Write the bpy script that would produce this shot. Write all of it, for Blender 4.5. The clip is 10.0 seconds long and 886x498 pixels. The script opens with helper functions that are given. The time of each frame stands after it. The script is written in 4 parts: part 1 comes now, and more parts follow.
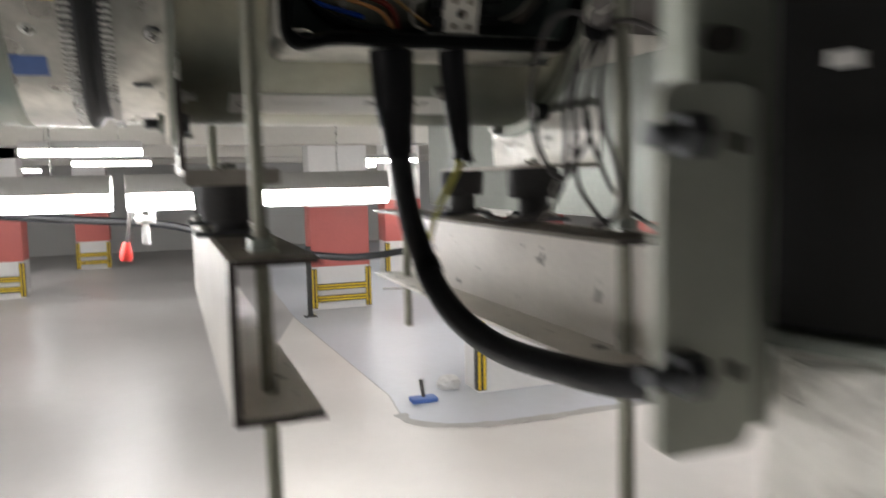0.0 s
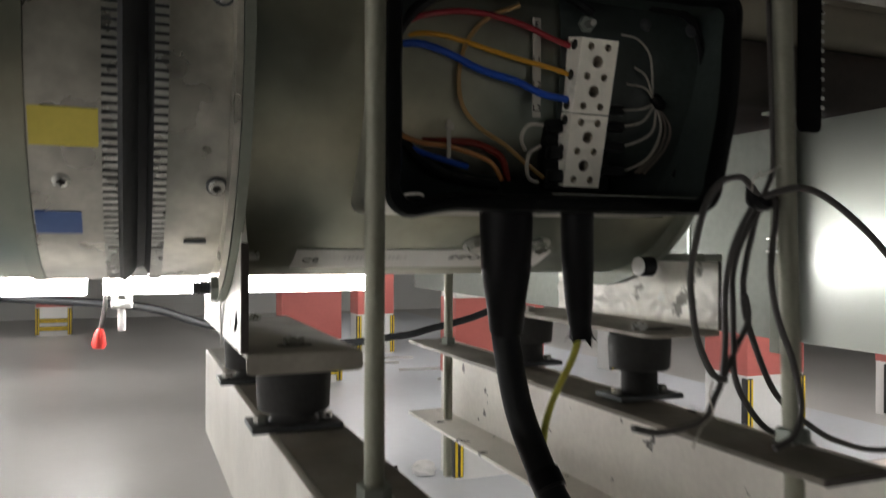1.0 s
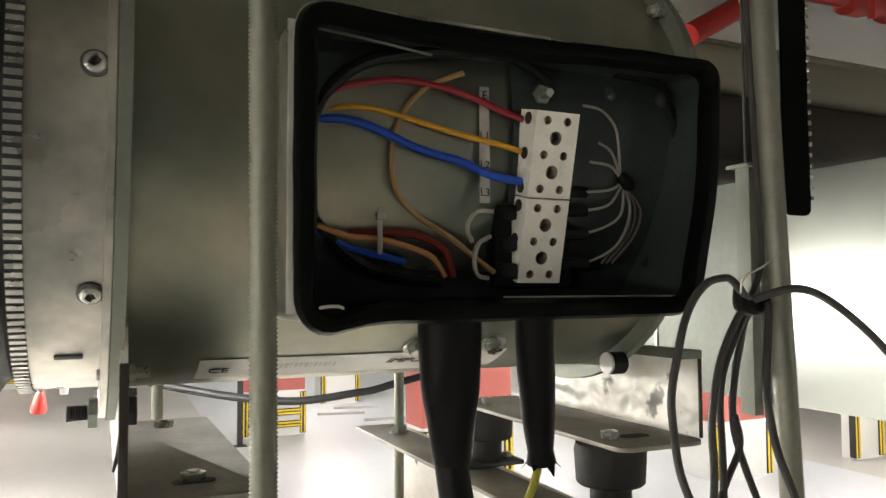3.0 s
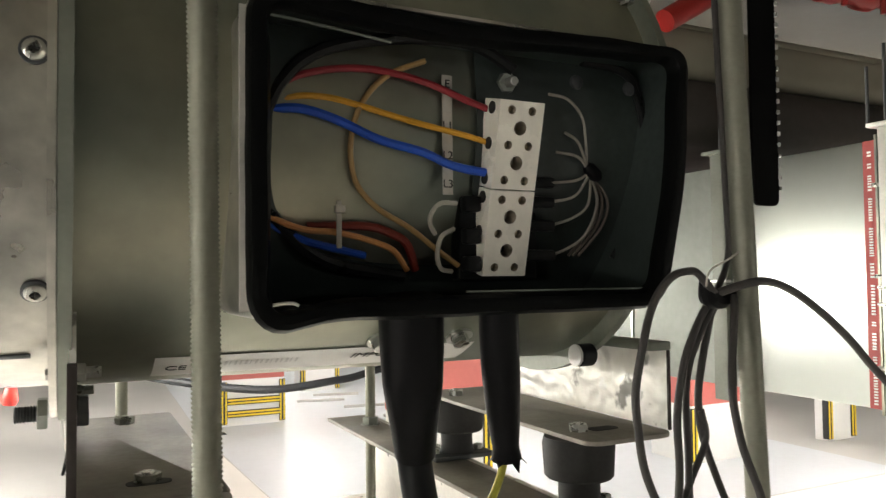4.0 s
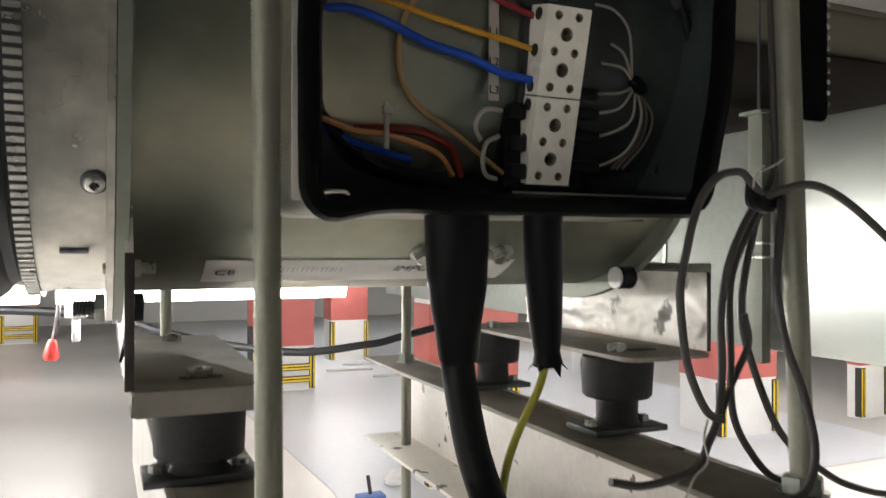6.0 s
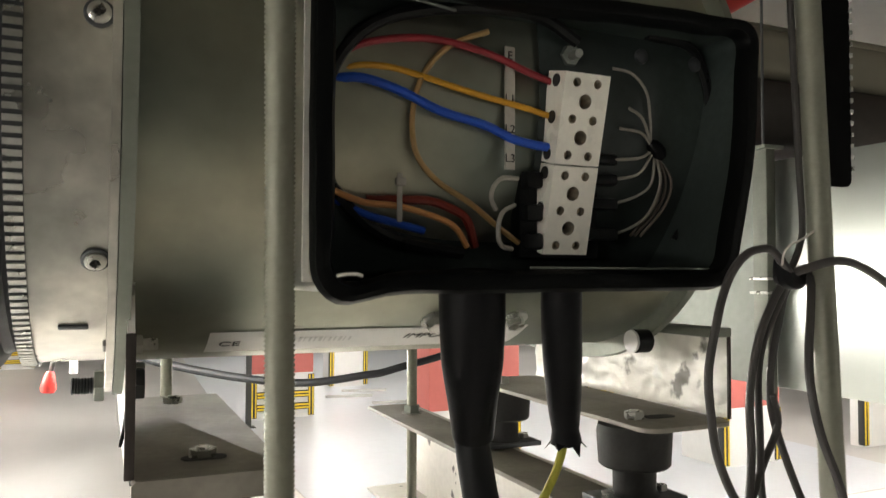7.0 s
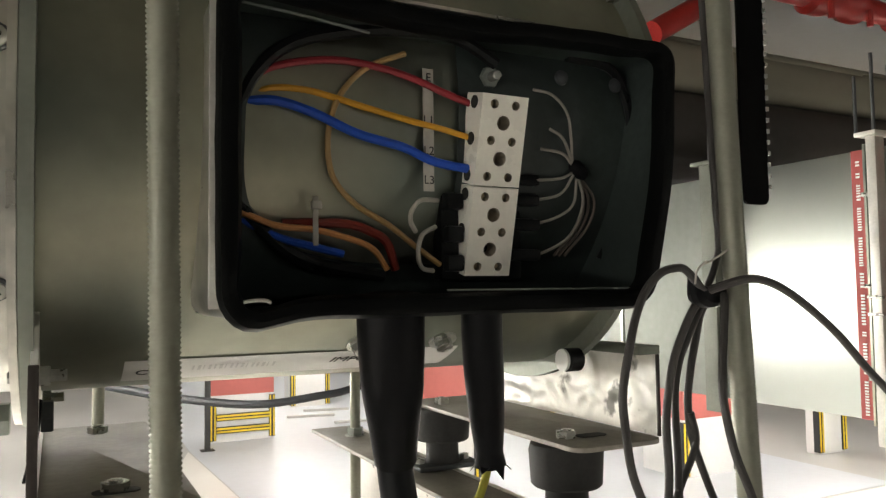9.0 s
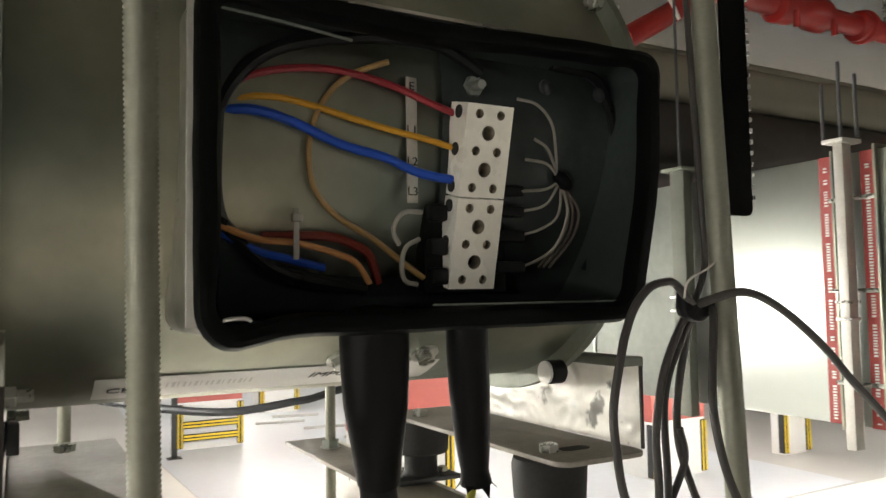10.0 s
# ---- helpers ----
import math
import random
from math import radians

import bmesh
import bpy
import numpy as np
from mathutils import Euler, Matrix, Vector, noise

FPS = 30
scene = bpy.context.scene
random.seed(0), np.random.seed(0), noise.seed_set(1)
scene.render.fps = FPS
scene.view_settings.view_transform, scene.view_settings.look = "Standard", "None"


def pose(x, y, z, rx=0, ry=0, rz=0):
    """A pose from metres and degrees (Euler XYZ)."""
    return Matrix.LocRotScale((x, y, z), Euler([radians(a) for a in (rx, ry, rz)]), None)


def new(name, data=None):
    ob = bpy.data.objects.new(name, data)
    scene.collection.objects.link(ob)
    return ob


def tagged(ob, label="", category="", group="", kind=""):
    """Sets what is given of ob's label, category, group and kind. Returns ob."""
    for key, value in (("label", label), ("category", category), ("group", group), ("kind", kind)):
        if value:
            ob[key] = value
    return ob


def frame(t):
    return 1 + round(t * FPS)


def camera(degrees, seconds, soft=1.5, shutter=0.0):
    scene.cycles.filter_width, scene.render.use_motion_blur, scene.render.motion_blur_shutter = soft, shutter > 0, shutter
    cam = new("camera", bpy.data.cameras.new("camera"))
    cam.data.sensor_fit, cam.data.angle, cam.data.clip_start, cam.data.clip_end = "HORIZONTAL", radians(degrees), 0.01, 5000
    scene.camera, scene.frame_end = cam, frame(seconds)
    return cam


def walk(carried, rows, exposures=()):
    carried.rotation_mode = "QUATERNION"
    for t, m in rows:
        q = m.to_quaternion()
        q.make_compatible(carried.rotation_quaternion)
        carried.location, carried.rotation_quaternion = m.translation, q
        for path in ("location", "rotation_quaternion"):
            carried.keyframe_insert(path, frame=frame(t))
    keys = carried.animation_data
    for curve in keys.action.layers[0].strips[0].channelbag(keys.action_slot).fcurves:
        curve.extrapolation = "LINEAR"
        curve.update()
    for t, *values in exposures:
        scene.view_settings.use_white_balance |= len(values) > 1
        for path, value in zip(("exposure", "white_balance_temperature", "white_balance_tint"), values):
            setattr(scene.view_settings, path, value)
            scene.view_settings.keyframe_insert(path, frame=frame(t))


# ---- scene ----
cam = camera(60.13, 10.0, 1.3, 0.8)
PATH = [
    (0.0, 0.0028, -0.0034, 2.2046, 84.699, 1.23, -19.79),
    (0.5, -0.0548, 0.1038, 2.2586, 86.615, 2.487, -18.499),
    (1.0, -0.06, 0.1746, 2.2969, 89.897, -0.232, -22.138),
    (1.5, -0.0405, 0.222, 2.3183, 90.818, 1.741, -21.757),
    (2.0, -0.0232, 0.2294, 2.3346, 92.921, 0.866, -23.564),
    (2.5, -0.0117, 0.2455, 2.3386, 93.462, 0.166, -24.206),
    (4.0, 0.0146, 0.2635, 2.3467, 92.168, 0.606, -26.119),
    (4.5, 0.0182, 0.267, 2.3386, 91.745, 0.216, -26.694),
    (5.0, 0.0206, 0.2688, 2.3244, 90.588, 0.159, -26.683),
    (5.5, 0.0057, 0.2561, 2.2924, 89.7, 0.289, -24.465),
    (7.0, 0.0014, 0.2843, 2.3326, 92.066, -0.17, -24.019),
    (7.5, 0.0231, 0.2751, 2.3382, 92.102, 0.654, -25.956),
    (8.0, 0.0265, 0.2723, 2.3384, 92.329, 1.427, -25.476),
    (8.5, 0.0276, 0.271, 2.3369, 93.374, 0.944, -25.935),
    (9.0, 0.0277, 0.2758, 2.3366, 93.272, 0.733, -26.781),
    (9.5, 0.0284, 0.2775, 2.3364, 93.334, 0.746, -27.143),
    (10.0, 0.0251, 0.2904, 2.3431, 93.539, 0.961, -29.036),
]
EXPOSURES = [(0.0, 1.64, 6100, 14), (0.5, 1.42, 6100, 18), (1.0, 1.42, 6200, 12), (1.5, 2.25, 6300, 10), (2.5, 2.47, 6450, 10), (4.5, 2.52, 6500, 10), (5.0, 2.44, 6350, 11), (5.5, 2.10, 6150, 14), (7.0, 2.42, 6500, 10), (7.5, 2.54, 6500, 10), (9.0, 2.5, 6500, 10), (10.0, 2.52, 6500, 10)]
walk(cam, [(t, pose(x, y, z, rx, ry, rz)) for t, x, y, z, rx, ry, rz in PATH], EXPOSURES)

# ---- world ----
world = bpy.data.worlds.new("dim_hall")
scene.world = world
world.use_nodes = True
world.node_tree.nodes["Background"].inputs[0].default_value = (0.9, 1.0, 0.95, 1)
world.node_tree.nodes["Background"].inputs[1].default_value = 0.02

LAMP_POWER = 19.0


# ---- materials ----
def shader(name, rgb, rough=0.5, metal=0.0, vary=0.15, scale=8.0, fine=120.0, bump=0.1, depth=0.001,
           rough_vary=0.12, emit=0.0, spec=0.5, second=None, mask_scale=3.0, mask_at=0.55, mask_soft=0.1, coat=0.0, mask_detail=6):
    """Principled material with variation at two scales, an optional second colour in patches, and fine relief."""
    m = bpy.data.materials.new(name)
    m.use_nodes = True
    nt = m.node_tree
    n, l = nt.nodes, nt.links
    p = n["Principled BSDF"]
    p.inputs["Metallic"].default_value = metal
    p.inputs["Specular IOR Level"].default_value = spec
    p.inputs["Coat Weight"].default_value = coat
    co = n.new("ShaderNodeTexCoord")
    big, small = n.new("ShaderNodeTexNoise"), n.new("ShaderNodeTexNoise")
    big.inputs["Scale"].default_value, small.inputs["Scale"].default_value = scale, fine
    big.inputs["Detail"].default_value, small.inputs["Detail"].default_value = 5, 3
    add = n.new("ShaderNodeMath")
    add.operation = "ADD"
    half = n.new("ShaderNodeMath")
    half.operation = "MULTIPLY"
    half.inputs[1].default_value = 0.45
    for t in (big, small):
        l.new(co.outputs["Object"], t.inputs["Vector"])
    l.new(small.outputs["Fac"], half.inputs[0])
    l.new(big.outputs["Fac"], add.inputs[0])
    l.new(half.outputs[0], add.inputs[1])
    ramp = n.new("ShaderNodeMapRange")
    ramp.inputs["From Min"].default_value, ramp.inputs["From Max"].default_value = 0.45, 1.0
    ramp.inputs["To Min"].default_value, ramp.inputs["To Max"].default_value = 1 - vary, 1 + vary
    l.new(add.outputs[0], ramp.inputs["Value"])
    mul = n.new("ShaderNodeVectorMath")
    mul.operation = "SCALE"
    mul.inputs[0].default_value = rgb
    l.new(ramp.outputs[0], mul.inputs["Scale"])
    out = mul.outputs[0]
    if second:
        mk = n.new("ShaderNodeTexNoise")
        mk.inputs["Scale"].default_value, mk.inputs["Detail"].default_value = mask_scale, mask_detail
        l.new(co.outputs["Object"], mk.inputs["Vector"])
        mr = n.new("ShaderNodeMapRange")
        mr.inputs["From Min"].default_value, mr.inputs["From Max"].default_value = mask_at, mask_at + mask_soft
        l.new(mk.outputs["Fac"], mr.inputs["Value"])
        mix = n.new("ShaderNodeMix")
        mix.data_type = "RGBA"
        l.new(mr.outputs[0], mix.inputs["Factor"])
        l.new(out, mix.inputs[6])
        mix.inputs[7].default_value = (*second, 1)
        out = mix.outputs[2]
    l.new(out, p.inputs["Base Color"])
    rr = n.new("ShaderNodeMapRange")
    rr.inputs["From Min"].default_value, rr.inputs["From Max"].default_value = 0.3, 0.7
    rr.inputs["To Min"].default_value, rr.inputs["To Max"].default_value = max(0.03, rough - rough_vary), min(1, rough + rough_vary)
    l.new(big.outputs["Fac"], rr.inputs["Value"])
    l.new(rr.outputs[0], p.inputs["Roughness"])
    if bump:
        b = n.new("ShaderNodeBump")
        b.inputs["Strength"].default_value, b.inputs["Distance"].default_value = bump, depth
        l.new(small.outputs["Fac"], b.inputs["Height"])
        l.new(b.outputs[0], p.inputs["Normal"])
    if emit:
        p.inputs["Emission Color"].default_value = (*rgb, 1)
        p.inputs["Emission Strength"].default_value = emit
    return m


# warm base and blue-green patches put the drum's mixed reflections into colour
GALV = shader("galvanised_sheet", (0.43, 0.41, 0.315), 0.42, 0.85, 0.22, 9, 60, 0.05, 0.0006, rough_vary=0.03, second=(0.15, 0.19, 0.18), mask_scale=5.0, mask_at=0.30, mask_soft=0.42, mask_detail=2)
COLLAR = shader("bright_zinc_collar", (0.62, 0.60, 0.54), 0.34, 0.9, 0.3, 14, 90, 0.1, 0.0006, second=(0.14, 0.15, 0.14), mask_scale=9, mask_at=0.40, mask_soft=0.35)
ROD_ZINC = shader("dull_zinc_rod", (0.30, 0.30, 0.245), 0.5, 0.5, 0.18, 25, 300, 0.1, 0.0003)
GALV_DULL = shader("dull_galvanised_steel", (0.31, 0.335, 0.30), 0.45, 0.7, 0.2, 14, 220, 0.15, 0.0005)
# grey patches add crease shading of the dented plate in colour
GALV_SHINY = shader("shiny_galvanised_plate", (0.90, 0.885, 0.84), 0.5, 0.55, 0.2, 18, 60, 0.3, 0.002, second=(0.32, 0.31, 0.28), mask_scale=24, mask_at=0.62, mask_soft=0.05)
DUCT_SHEET = shader("duct_sheet_metal", (0.52, 0.55, 0.52), 0.34, 1.0, 0.08, 1.5, 30, 0.03, 0.0006, rough_vary=0.05, second=(0.48, 0.51, 0.48), mask_scale=2.5, mask_at=0.3, mask_soft=0.4)
DUCT_DIMMED = shader("dimmed_duct_sheet", (0.23, 0.245, 0.225), 0.55, 0.6, 0.15, 2.5, 40, 0.05, 0.0006)
DIRTY_STEEL = shader("dusty_grey_steel", (0.36, 0.33, 0.29), 0.6, 0.2, 0.25, 12, 160, 0.2, 0.0006, second=(0.16, 0.145, 0.125), mask_scale=9, mask_at=0.4, mask_soft=0.35)
CHANNEL_PAINT = shader("chipped_white_primer", (0.84, 0.81, 0.76), 0.55, 0.0, 0.12, 9, 140, 0.15, 0.0006, second=(0.16, 0.15, 0.14), mask_scale=30, mask_at=0.655, mask_soft=0.02)
CHANNEL_CLEAN = shader("clean_white_primer", (0.82, 0.79, 0.75), 0.55, 0.0, 0.1, 9, 140, 0.12, 0.0006, second=(0.64, 0.61, 0.57), mask_scale=8, mask_at=0.35, mask_soft=0.4)
BOLT = shader("zinc_bolt", (0.5, 0.5, 0.47), 0.3, 0.9, 0.2, 60, 400, 0.1, 0.0003)
DARK_BOLT = shader("dark_steel_bolt", (0.09, 0.095, 0.1), 0.45, 0.6, 0.2, 60, 400, 0.1, 0.0003)
BLACK_RUBBER = shader("black_rubber", (0.008, 0.0085, 0.009), 0.36, 0.0, 0.3, 30, 300, 0.1, 0.0005, spec=0.22)
BLACK_TAPE = shader("black_heatshrink", (0.005, 0.005, 0.006), 0.42, 0.0, 0.3, 30, 200, 0.25, 0.0008, spec=0.13)
CABLE_BLACK = shader("black_cable_sheath", (0.007, 0.0073, 0.0085), 0.5, 0.0, 0.2, 40, 500, 0.1, 0.0003, spec=0.25)
CABLE_GREY = shader("dark_grey_cable", (0.06, 0.056, 0.054), 0.45, 0.0, 0.2, 40, 500, 0.1, 0.0003, spec=0.35)
BOX_DARK = shader("dark_box_lining", (0.045, 0.058, 0.054), 0.45, 0.0, 0.4, 12, 200, 0.2, 0.0008, second=(0.026, 0.034, 0.032), mask_scale=14, mask_at=0.35, mask_soft=0.35)
FABRIC = shader("black_coated_fabric", (0.03, 0.032, 0.034), 0.55, 0.0, 0.3, 18, 260, 0.3, 0.001)
CERAMIC = shader("glazed_white_ceramic", (0.92, 0.885, 0.79), 0.3, 0.0, 0.06, 40, 300, 0.05, 0.0003)
# ceramic socket walls coloured darker to carry the shade of the recess
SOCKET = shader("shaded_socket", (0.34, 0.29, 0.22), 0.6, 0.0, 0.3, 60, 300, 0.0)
# near-black inlays stand in for the shade inside holes and slots
HOLE = shader("deep_dark_hole", (0.02, 0.018, 0.015), 0.7, 0.0, 0.2, 40, 300, 0.0)
BRASS = shader("brass_screw", (0.42, 0.36, 0.25), 0.4, 0.9, 0.3, 200, 800, 0.1, 0.0002)
WIRE_RED = shader("red_wire", (0.30, 0.025, 0.035), 0.4, 0.0, 0.1, 50, 400, 0.0)
WIRE_DARK_RED = shader("dark_red_wire", (0.22, 0.025, 0.015), 0.4, 0.0, 0.1, 50, 400, 0.0)
WIRE_YELLOW = shader("yellow_wire", (0.72, 0.36, 0.03), 0.4, 0.0, 0.1, 50, 400, 0.0)
WIRE_TAN = shader("tan_wire", (0.45, 0.28, 0.11), 0.45, 0.0, 0.1, 50, 400, 0.0)
WIRE_ORANGE = shader("orange_wire", (0.72, 0.33, 0.12), 0.4, 0.0, 0.1, 50, 400, 0.0)
WIRE_BLUE = shader("blue_wire", (0.015, 0.09, 0.55), 0.38, 0.0, 0.1, 50, 400, 0.0)
WIRE_WHITE = shader("white_wire", (0.5, 0.47, 0.42), 0.4, 0.0, 0.1, 50, 400, 0.0)
WIRE_TAIL = shader("dull_white_wire", (0.33, 0.31, 0.27), 0.5, 0.0, 0.15, 50, 400, 0.0)
WIRE_GREY = shader("grey_wire", (0.16, 0.13, 0.11), 0.5, 0.0, 0.1, 50, 400, 0.0)
WIRE_LIME = shader("yellow_green_wire", (0.40, 0.38, 0.05), 0.45, 0.0, 0.2, 90, 400, 0.0)
PAPER = shader("white_label_paper", (0.74, 0.73, 0.70), 0.5, 0.0, 0.06, 30, 300, 0.05, 0.0002)
FADED_INK = shader("faded_grey_print", (0.58, 0.57, 0.55), 0.6, 0.0, 0.1, 30, 300, 0.0)
INK = shader("black_print", (0.02, 0.02, 0.02), 0.6, 0.0, 0.1, 30, 300, 0.0)
FLOOR = shader("pale_grey_epoxy_floor", (0.54, 0.52, 0.505), 0.33, 0.0, 0.07, 0.35, 6, 0.0, 0.002, rough_vary=0.04, second=(0.47, 0.455, 0.44), mask_scale=0.5, mask_at=0.25, mask_soft=0.5)
LANE = shader("blue_grey_painted_lane", (0.60, 0.62, 0.66), 0.38, 0.0, 0.06, 0.5, 8, 0.0, 0.002, rough_vary=0.04)
DUST = shader("dust_edge_on_floor", (0.47, 0.46, 0.44), 0.7, 0.0, 0.2, 2, 12, 0.2, 0.002)
BEAM_WHITE = shader("white_painted_beam", (0.46, 0.445, 0.40), 0.8, 0.0, 0.07, 0.8, 20, 0.2, 0.003)
# soffit darker than its beams: weak upward light put into the colour
CEILING = shader("dimmed_concrete_soffit", (0.115, 0.106, 0.086), 0.8, 0.0, 0.07, 0.8, 20, 0.2, 0.003)
BEAM_PAINT = shader("grey_painted_concrete_beam", (0.25, 0.235, 0.185), 0.75, 0.0, 0.1, 1.2, 20, 0.2, 0.003)
WALL_UNSEEN = shader("unseen_wall_darkened", (0.12, 0.12, 0.11), 0.8, 0.0, 0.06, 0.8, 20, 0.1, 0.002)
WALL = shader("pale_wall_paint", (0.62, 0.62, 0.60), 0.8, 0.0, 0.06, 0.8, 20, 0.1, 0.002)
COLUMN_WHITE = shader("white_column_paint", (0.74, 0.73, 0.71), 0.6, 0.0, 0.06, 1.5, 20, 0.1, 0.002)
COLUMN_RED = shader("red_column_paint", (0.50, 0.135, 0.115), 0.5, 0.0, 0.08, 2, 20, 0.05, 0.002)
GUARD_YELLOW = shader("yellow_guard", (0.78, 0.55, 0.03), 0.5, 0.0, 0.08, 5, 60, 0.05, 0.001)
GUARD_BLACK = shader("black_guard_rubber", (0.03, 0.03, 0.03), 0.55, 0.0, 0.2, 5, 60, 0.1, 0.001)
PIPE_RED = shader("red_sprinkler_pipe_paint", (0.38, 0.024, 0.02), 0.4, 0.0, 0.15, 6, 80, 0.1, 0.001)
TAPE_RED = shader("red_duct_tape", (0.36, 0.05, 0.045), 0.5, 0.0, 0.12, 12, 80, 0.05, 0.0005)
LAMP_BODY = shader("grey_lamp_housing", (0.6, 0.6, 0.58), 0.5, 0.0, 0.08, 4, 60, 0.05, 0.0005)
LAMP_GLOW = shader("lit_lamp_diffuser", (1.0, 0.965, 0.88), 0.5, 0.0, 0.0, 4, 60, 0.0, emit=LAMP_POWER)
PLASTIC_WHITE = shader("white_plastic", (0.8, 0.79, 0.77), 0.4, 0.0, 0.05, 20, 200, 0.0)
PLUG_RED = shader("red_plastic_plug", (0.62, 0.05, 0.04), 0.4, 0.0, 0.1, 20, 200, 0.0)
STICKER_YELLOW = shader("yellow_sticker", (0.68, 0.57, 0.10), 0.5, 0.0, 0.1, 20, 200, 0.0)
STICKER_BLUE = shader("blue_sticker", (0.06, 0.12, 0.32), 0.5, 0.0, 0.15, 20, 200, 0.0)
BRACKET = shader("grey_green_bracket_paint", (0.42, 0.44, 0.38), 0.5, 0.2, 0.12, 14, 200, 0.1, 0.0005, second=(0.34, 0.35, 0.30), mask_scale=18, mask_at=0.4, mask_soft=0.3)
STRUT = shader("grey_green_strut", (0.22, 0.235, 0.20), 0.5, 0.5, 0.15, 14, 200, 0.1, 0.0005)
FOIL = shader("dirty_white_foil_wrap", (0.86, 0.84, 0.78), 0.45, 0.2, 0.2, 20, 40, 0.9, 0.01, second=(0.2, 0.19, 0.16), mask_scale=18, mask_at=0.63, mask_soft=0.06)
ENCLOSURE = shader("black_enclosure_plastic", (0.016, 0.016, 0.015), 0.6, 0.0, 0.2, 20, 200, 0.1, 0.0005, spec=0.1)
BLUE_CLOTH = shader("blue_plastic_scraper", (0.08, 0.16, 0.45), 0.5, 0.0, 0.1, 20, 200, 0.0)


STRAP_BLACK = shader("matt_black_coated_steel", (0.0015, 0.0015, 0.0016), 0.7, 0.0, 0.2, 30, 300, 0.1, 0.0005, spec=0.08)
RIM_BLACK = shader("black_sealing_rubber", (0.004, 0.0044, 0.0044), 0.42, 0.0, 0.3, 30, 300, 0.25, 0.0008, spec=0.06)
MOUNT_RUBBER = shader("matt_dark_rubber", (0.042, 0.041, 0.04), 0.62, 0.0, 0.25, 30, 300, 0.15, 0.0005, spec=0.2)
DUCT_STRUT = shader("dark_grey_strut", (0.15, 0.16, 0.135), 0.6, 0.4, 0.2, 14, 200, 0.1, 0.0005)
BRIGHT_STRUT = shader("pale_zinc_strut_and_lit_edge", (0.6, 0.59, 0.55), 0.5, 0.4, 0.15, 14, 200, 0.1, 0.0005)
RUST = shader("dark_sawn_steel", (0.06, 0.05, 0.045), 0.6, 0.4, 0.3, 40, 200, 0.2, 0.0004)
UNDERSIDE_SHADE = shader("dark_brown_underside_shade", (0.05, 0.043, 0.037), 0.75, 0.0, 0.25, 3, 30, 0.3, 0.004)


# ---- mesh helpers ----
def link_mesh(name, bm, material, smooth=True):
    me = bpy.data.meshes.new(name)
    bmesh.ops.recalc_face_normals(bm, faces=bm.faces[:])
    bm.to_mesh(me)
    bm.free()
    if smooth:
        for f in me.polygons:
            f.use_smooth = True
        me.set_sharp_from_angle(angle=radians(35))
    me.materials.append(material)
    return new(name, me)


def thing(name, at, label, category, group="", kind=""):
    ob = new(name)
    ob.empty_display_size = 0.02
    ob.location = at
    return tagged(ob, label, category, group, kind)


def part(name, bm, material, parent, label=""):
    """One mesh, built in world coordinates, hung under a thing or a part."""
    ob = link_mesh(name, bm, material)
    ob.parent = parent
    root = parent
    while root.parent:
        root = root.parent
    ob.matrix_parent_inverse = Matrix.Translation(root.location).inverted() if parent is root else Matrix()
    return tagged(ob, label)


def solo(name, bm, material, label, category="", group="", kind=""):
    return tagged(link_mesh(name, bm, material), label, category, group, kind)


def add_box(bm, x0, x1, y0, y1, z0, z1, bevel=0.0, m=None, seg=2):
    b = bmesh.new()
    r = bmesh.ops.create_cube(b, size=1.0)
    bmesh.ops.scale(b, vec=(x1 - x0, y1 - y0, z1 - z0), verts=b.verts[:])
    if bevel:
        bmesh.ops.bevel(b, geom=b.edges[:], offset=bevel, segments=seg, profile=0.5, affect="EDGES")
    bmesh.ops.translate(b, vec=((x0 + x1) / 2, (y0 + y1) / 2, (z0 + z1) / 2), verts=b.verts[:])
    if m:
        bmesh.ops.transform(b, matrix=m, verts=b.verts[:])
    join(bm, b)
    return bm


def join(bm, b):
    me = bpy.data.meshes.new("tmp")
    b.to_mesh(me)
    b.free()
    bm.from_mesh(me)
    bpy.data.meshes.remove(me)


def box(*a, **k):
    return add_box(bmesh.new(), *a, **k)


def add_lathe(bm, p0, p1, profile, seg=24, close=True):
    """Turned body along p0..p1: profile rows are (distance along, radius)."""
    p0, p1 = Vector(p0), Vector(p1)
    q = (p1 - p0).to_track_quat("Z", "Y")
    rings = []
    for d, r in profile:
        ring = []
        for k in range(seg):
            a = 2 * math.pi * k / seg
            ring.append(bm.verts.new(p0 + q @ Vector((r * math.cos(a), r * math.sin(a), d))))
        rings.append(ring)
    for a, b in zip(rings, rings[1:]):
        for k in range(seg):
            bm.faces.new((a[k], a[(k + 1) % seg], b[(k + 1) % seg], b[k]))
    if close:
        bm.faces.new(rings[0][::-1])
        bm.faces.new(rings[-1])
    return bm


def add_cyl(bm, p0, p1, r, seg=20, bevel=0.0):
    d = (Vector(p1) - Vector(p0)).length
    pr = [(0, r - bevel), (bevel, r), (d - bevel, r), (d, r - bevel)] if bevel else [(0, r), (d, r)]
    return add_lathe(bm, p0, p1, pr, seg)


def cyl(*a, **k):
    return add_cyl(bmesh.new(), *a, **k)


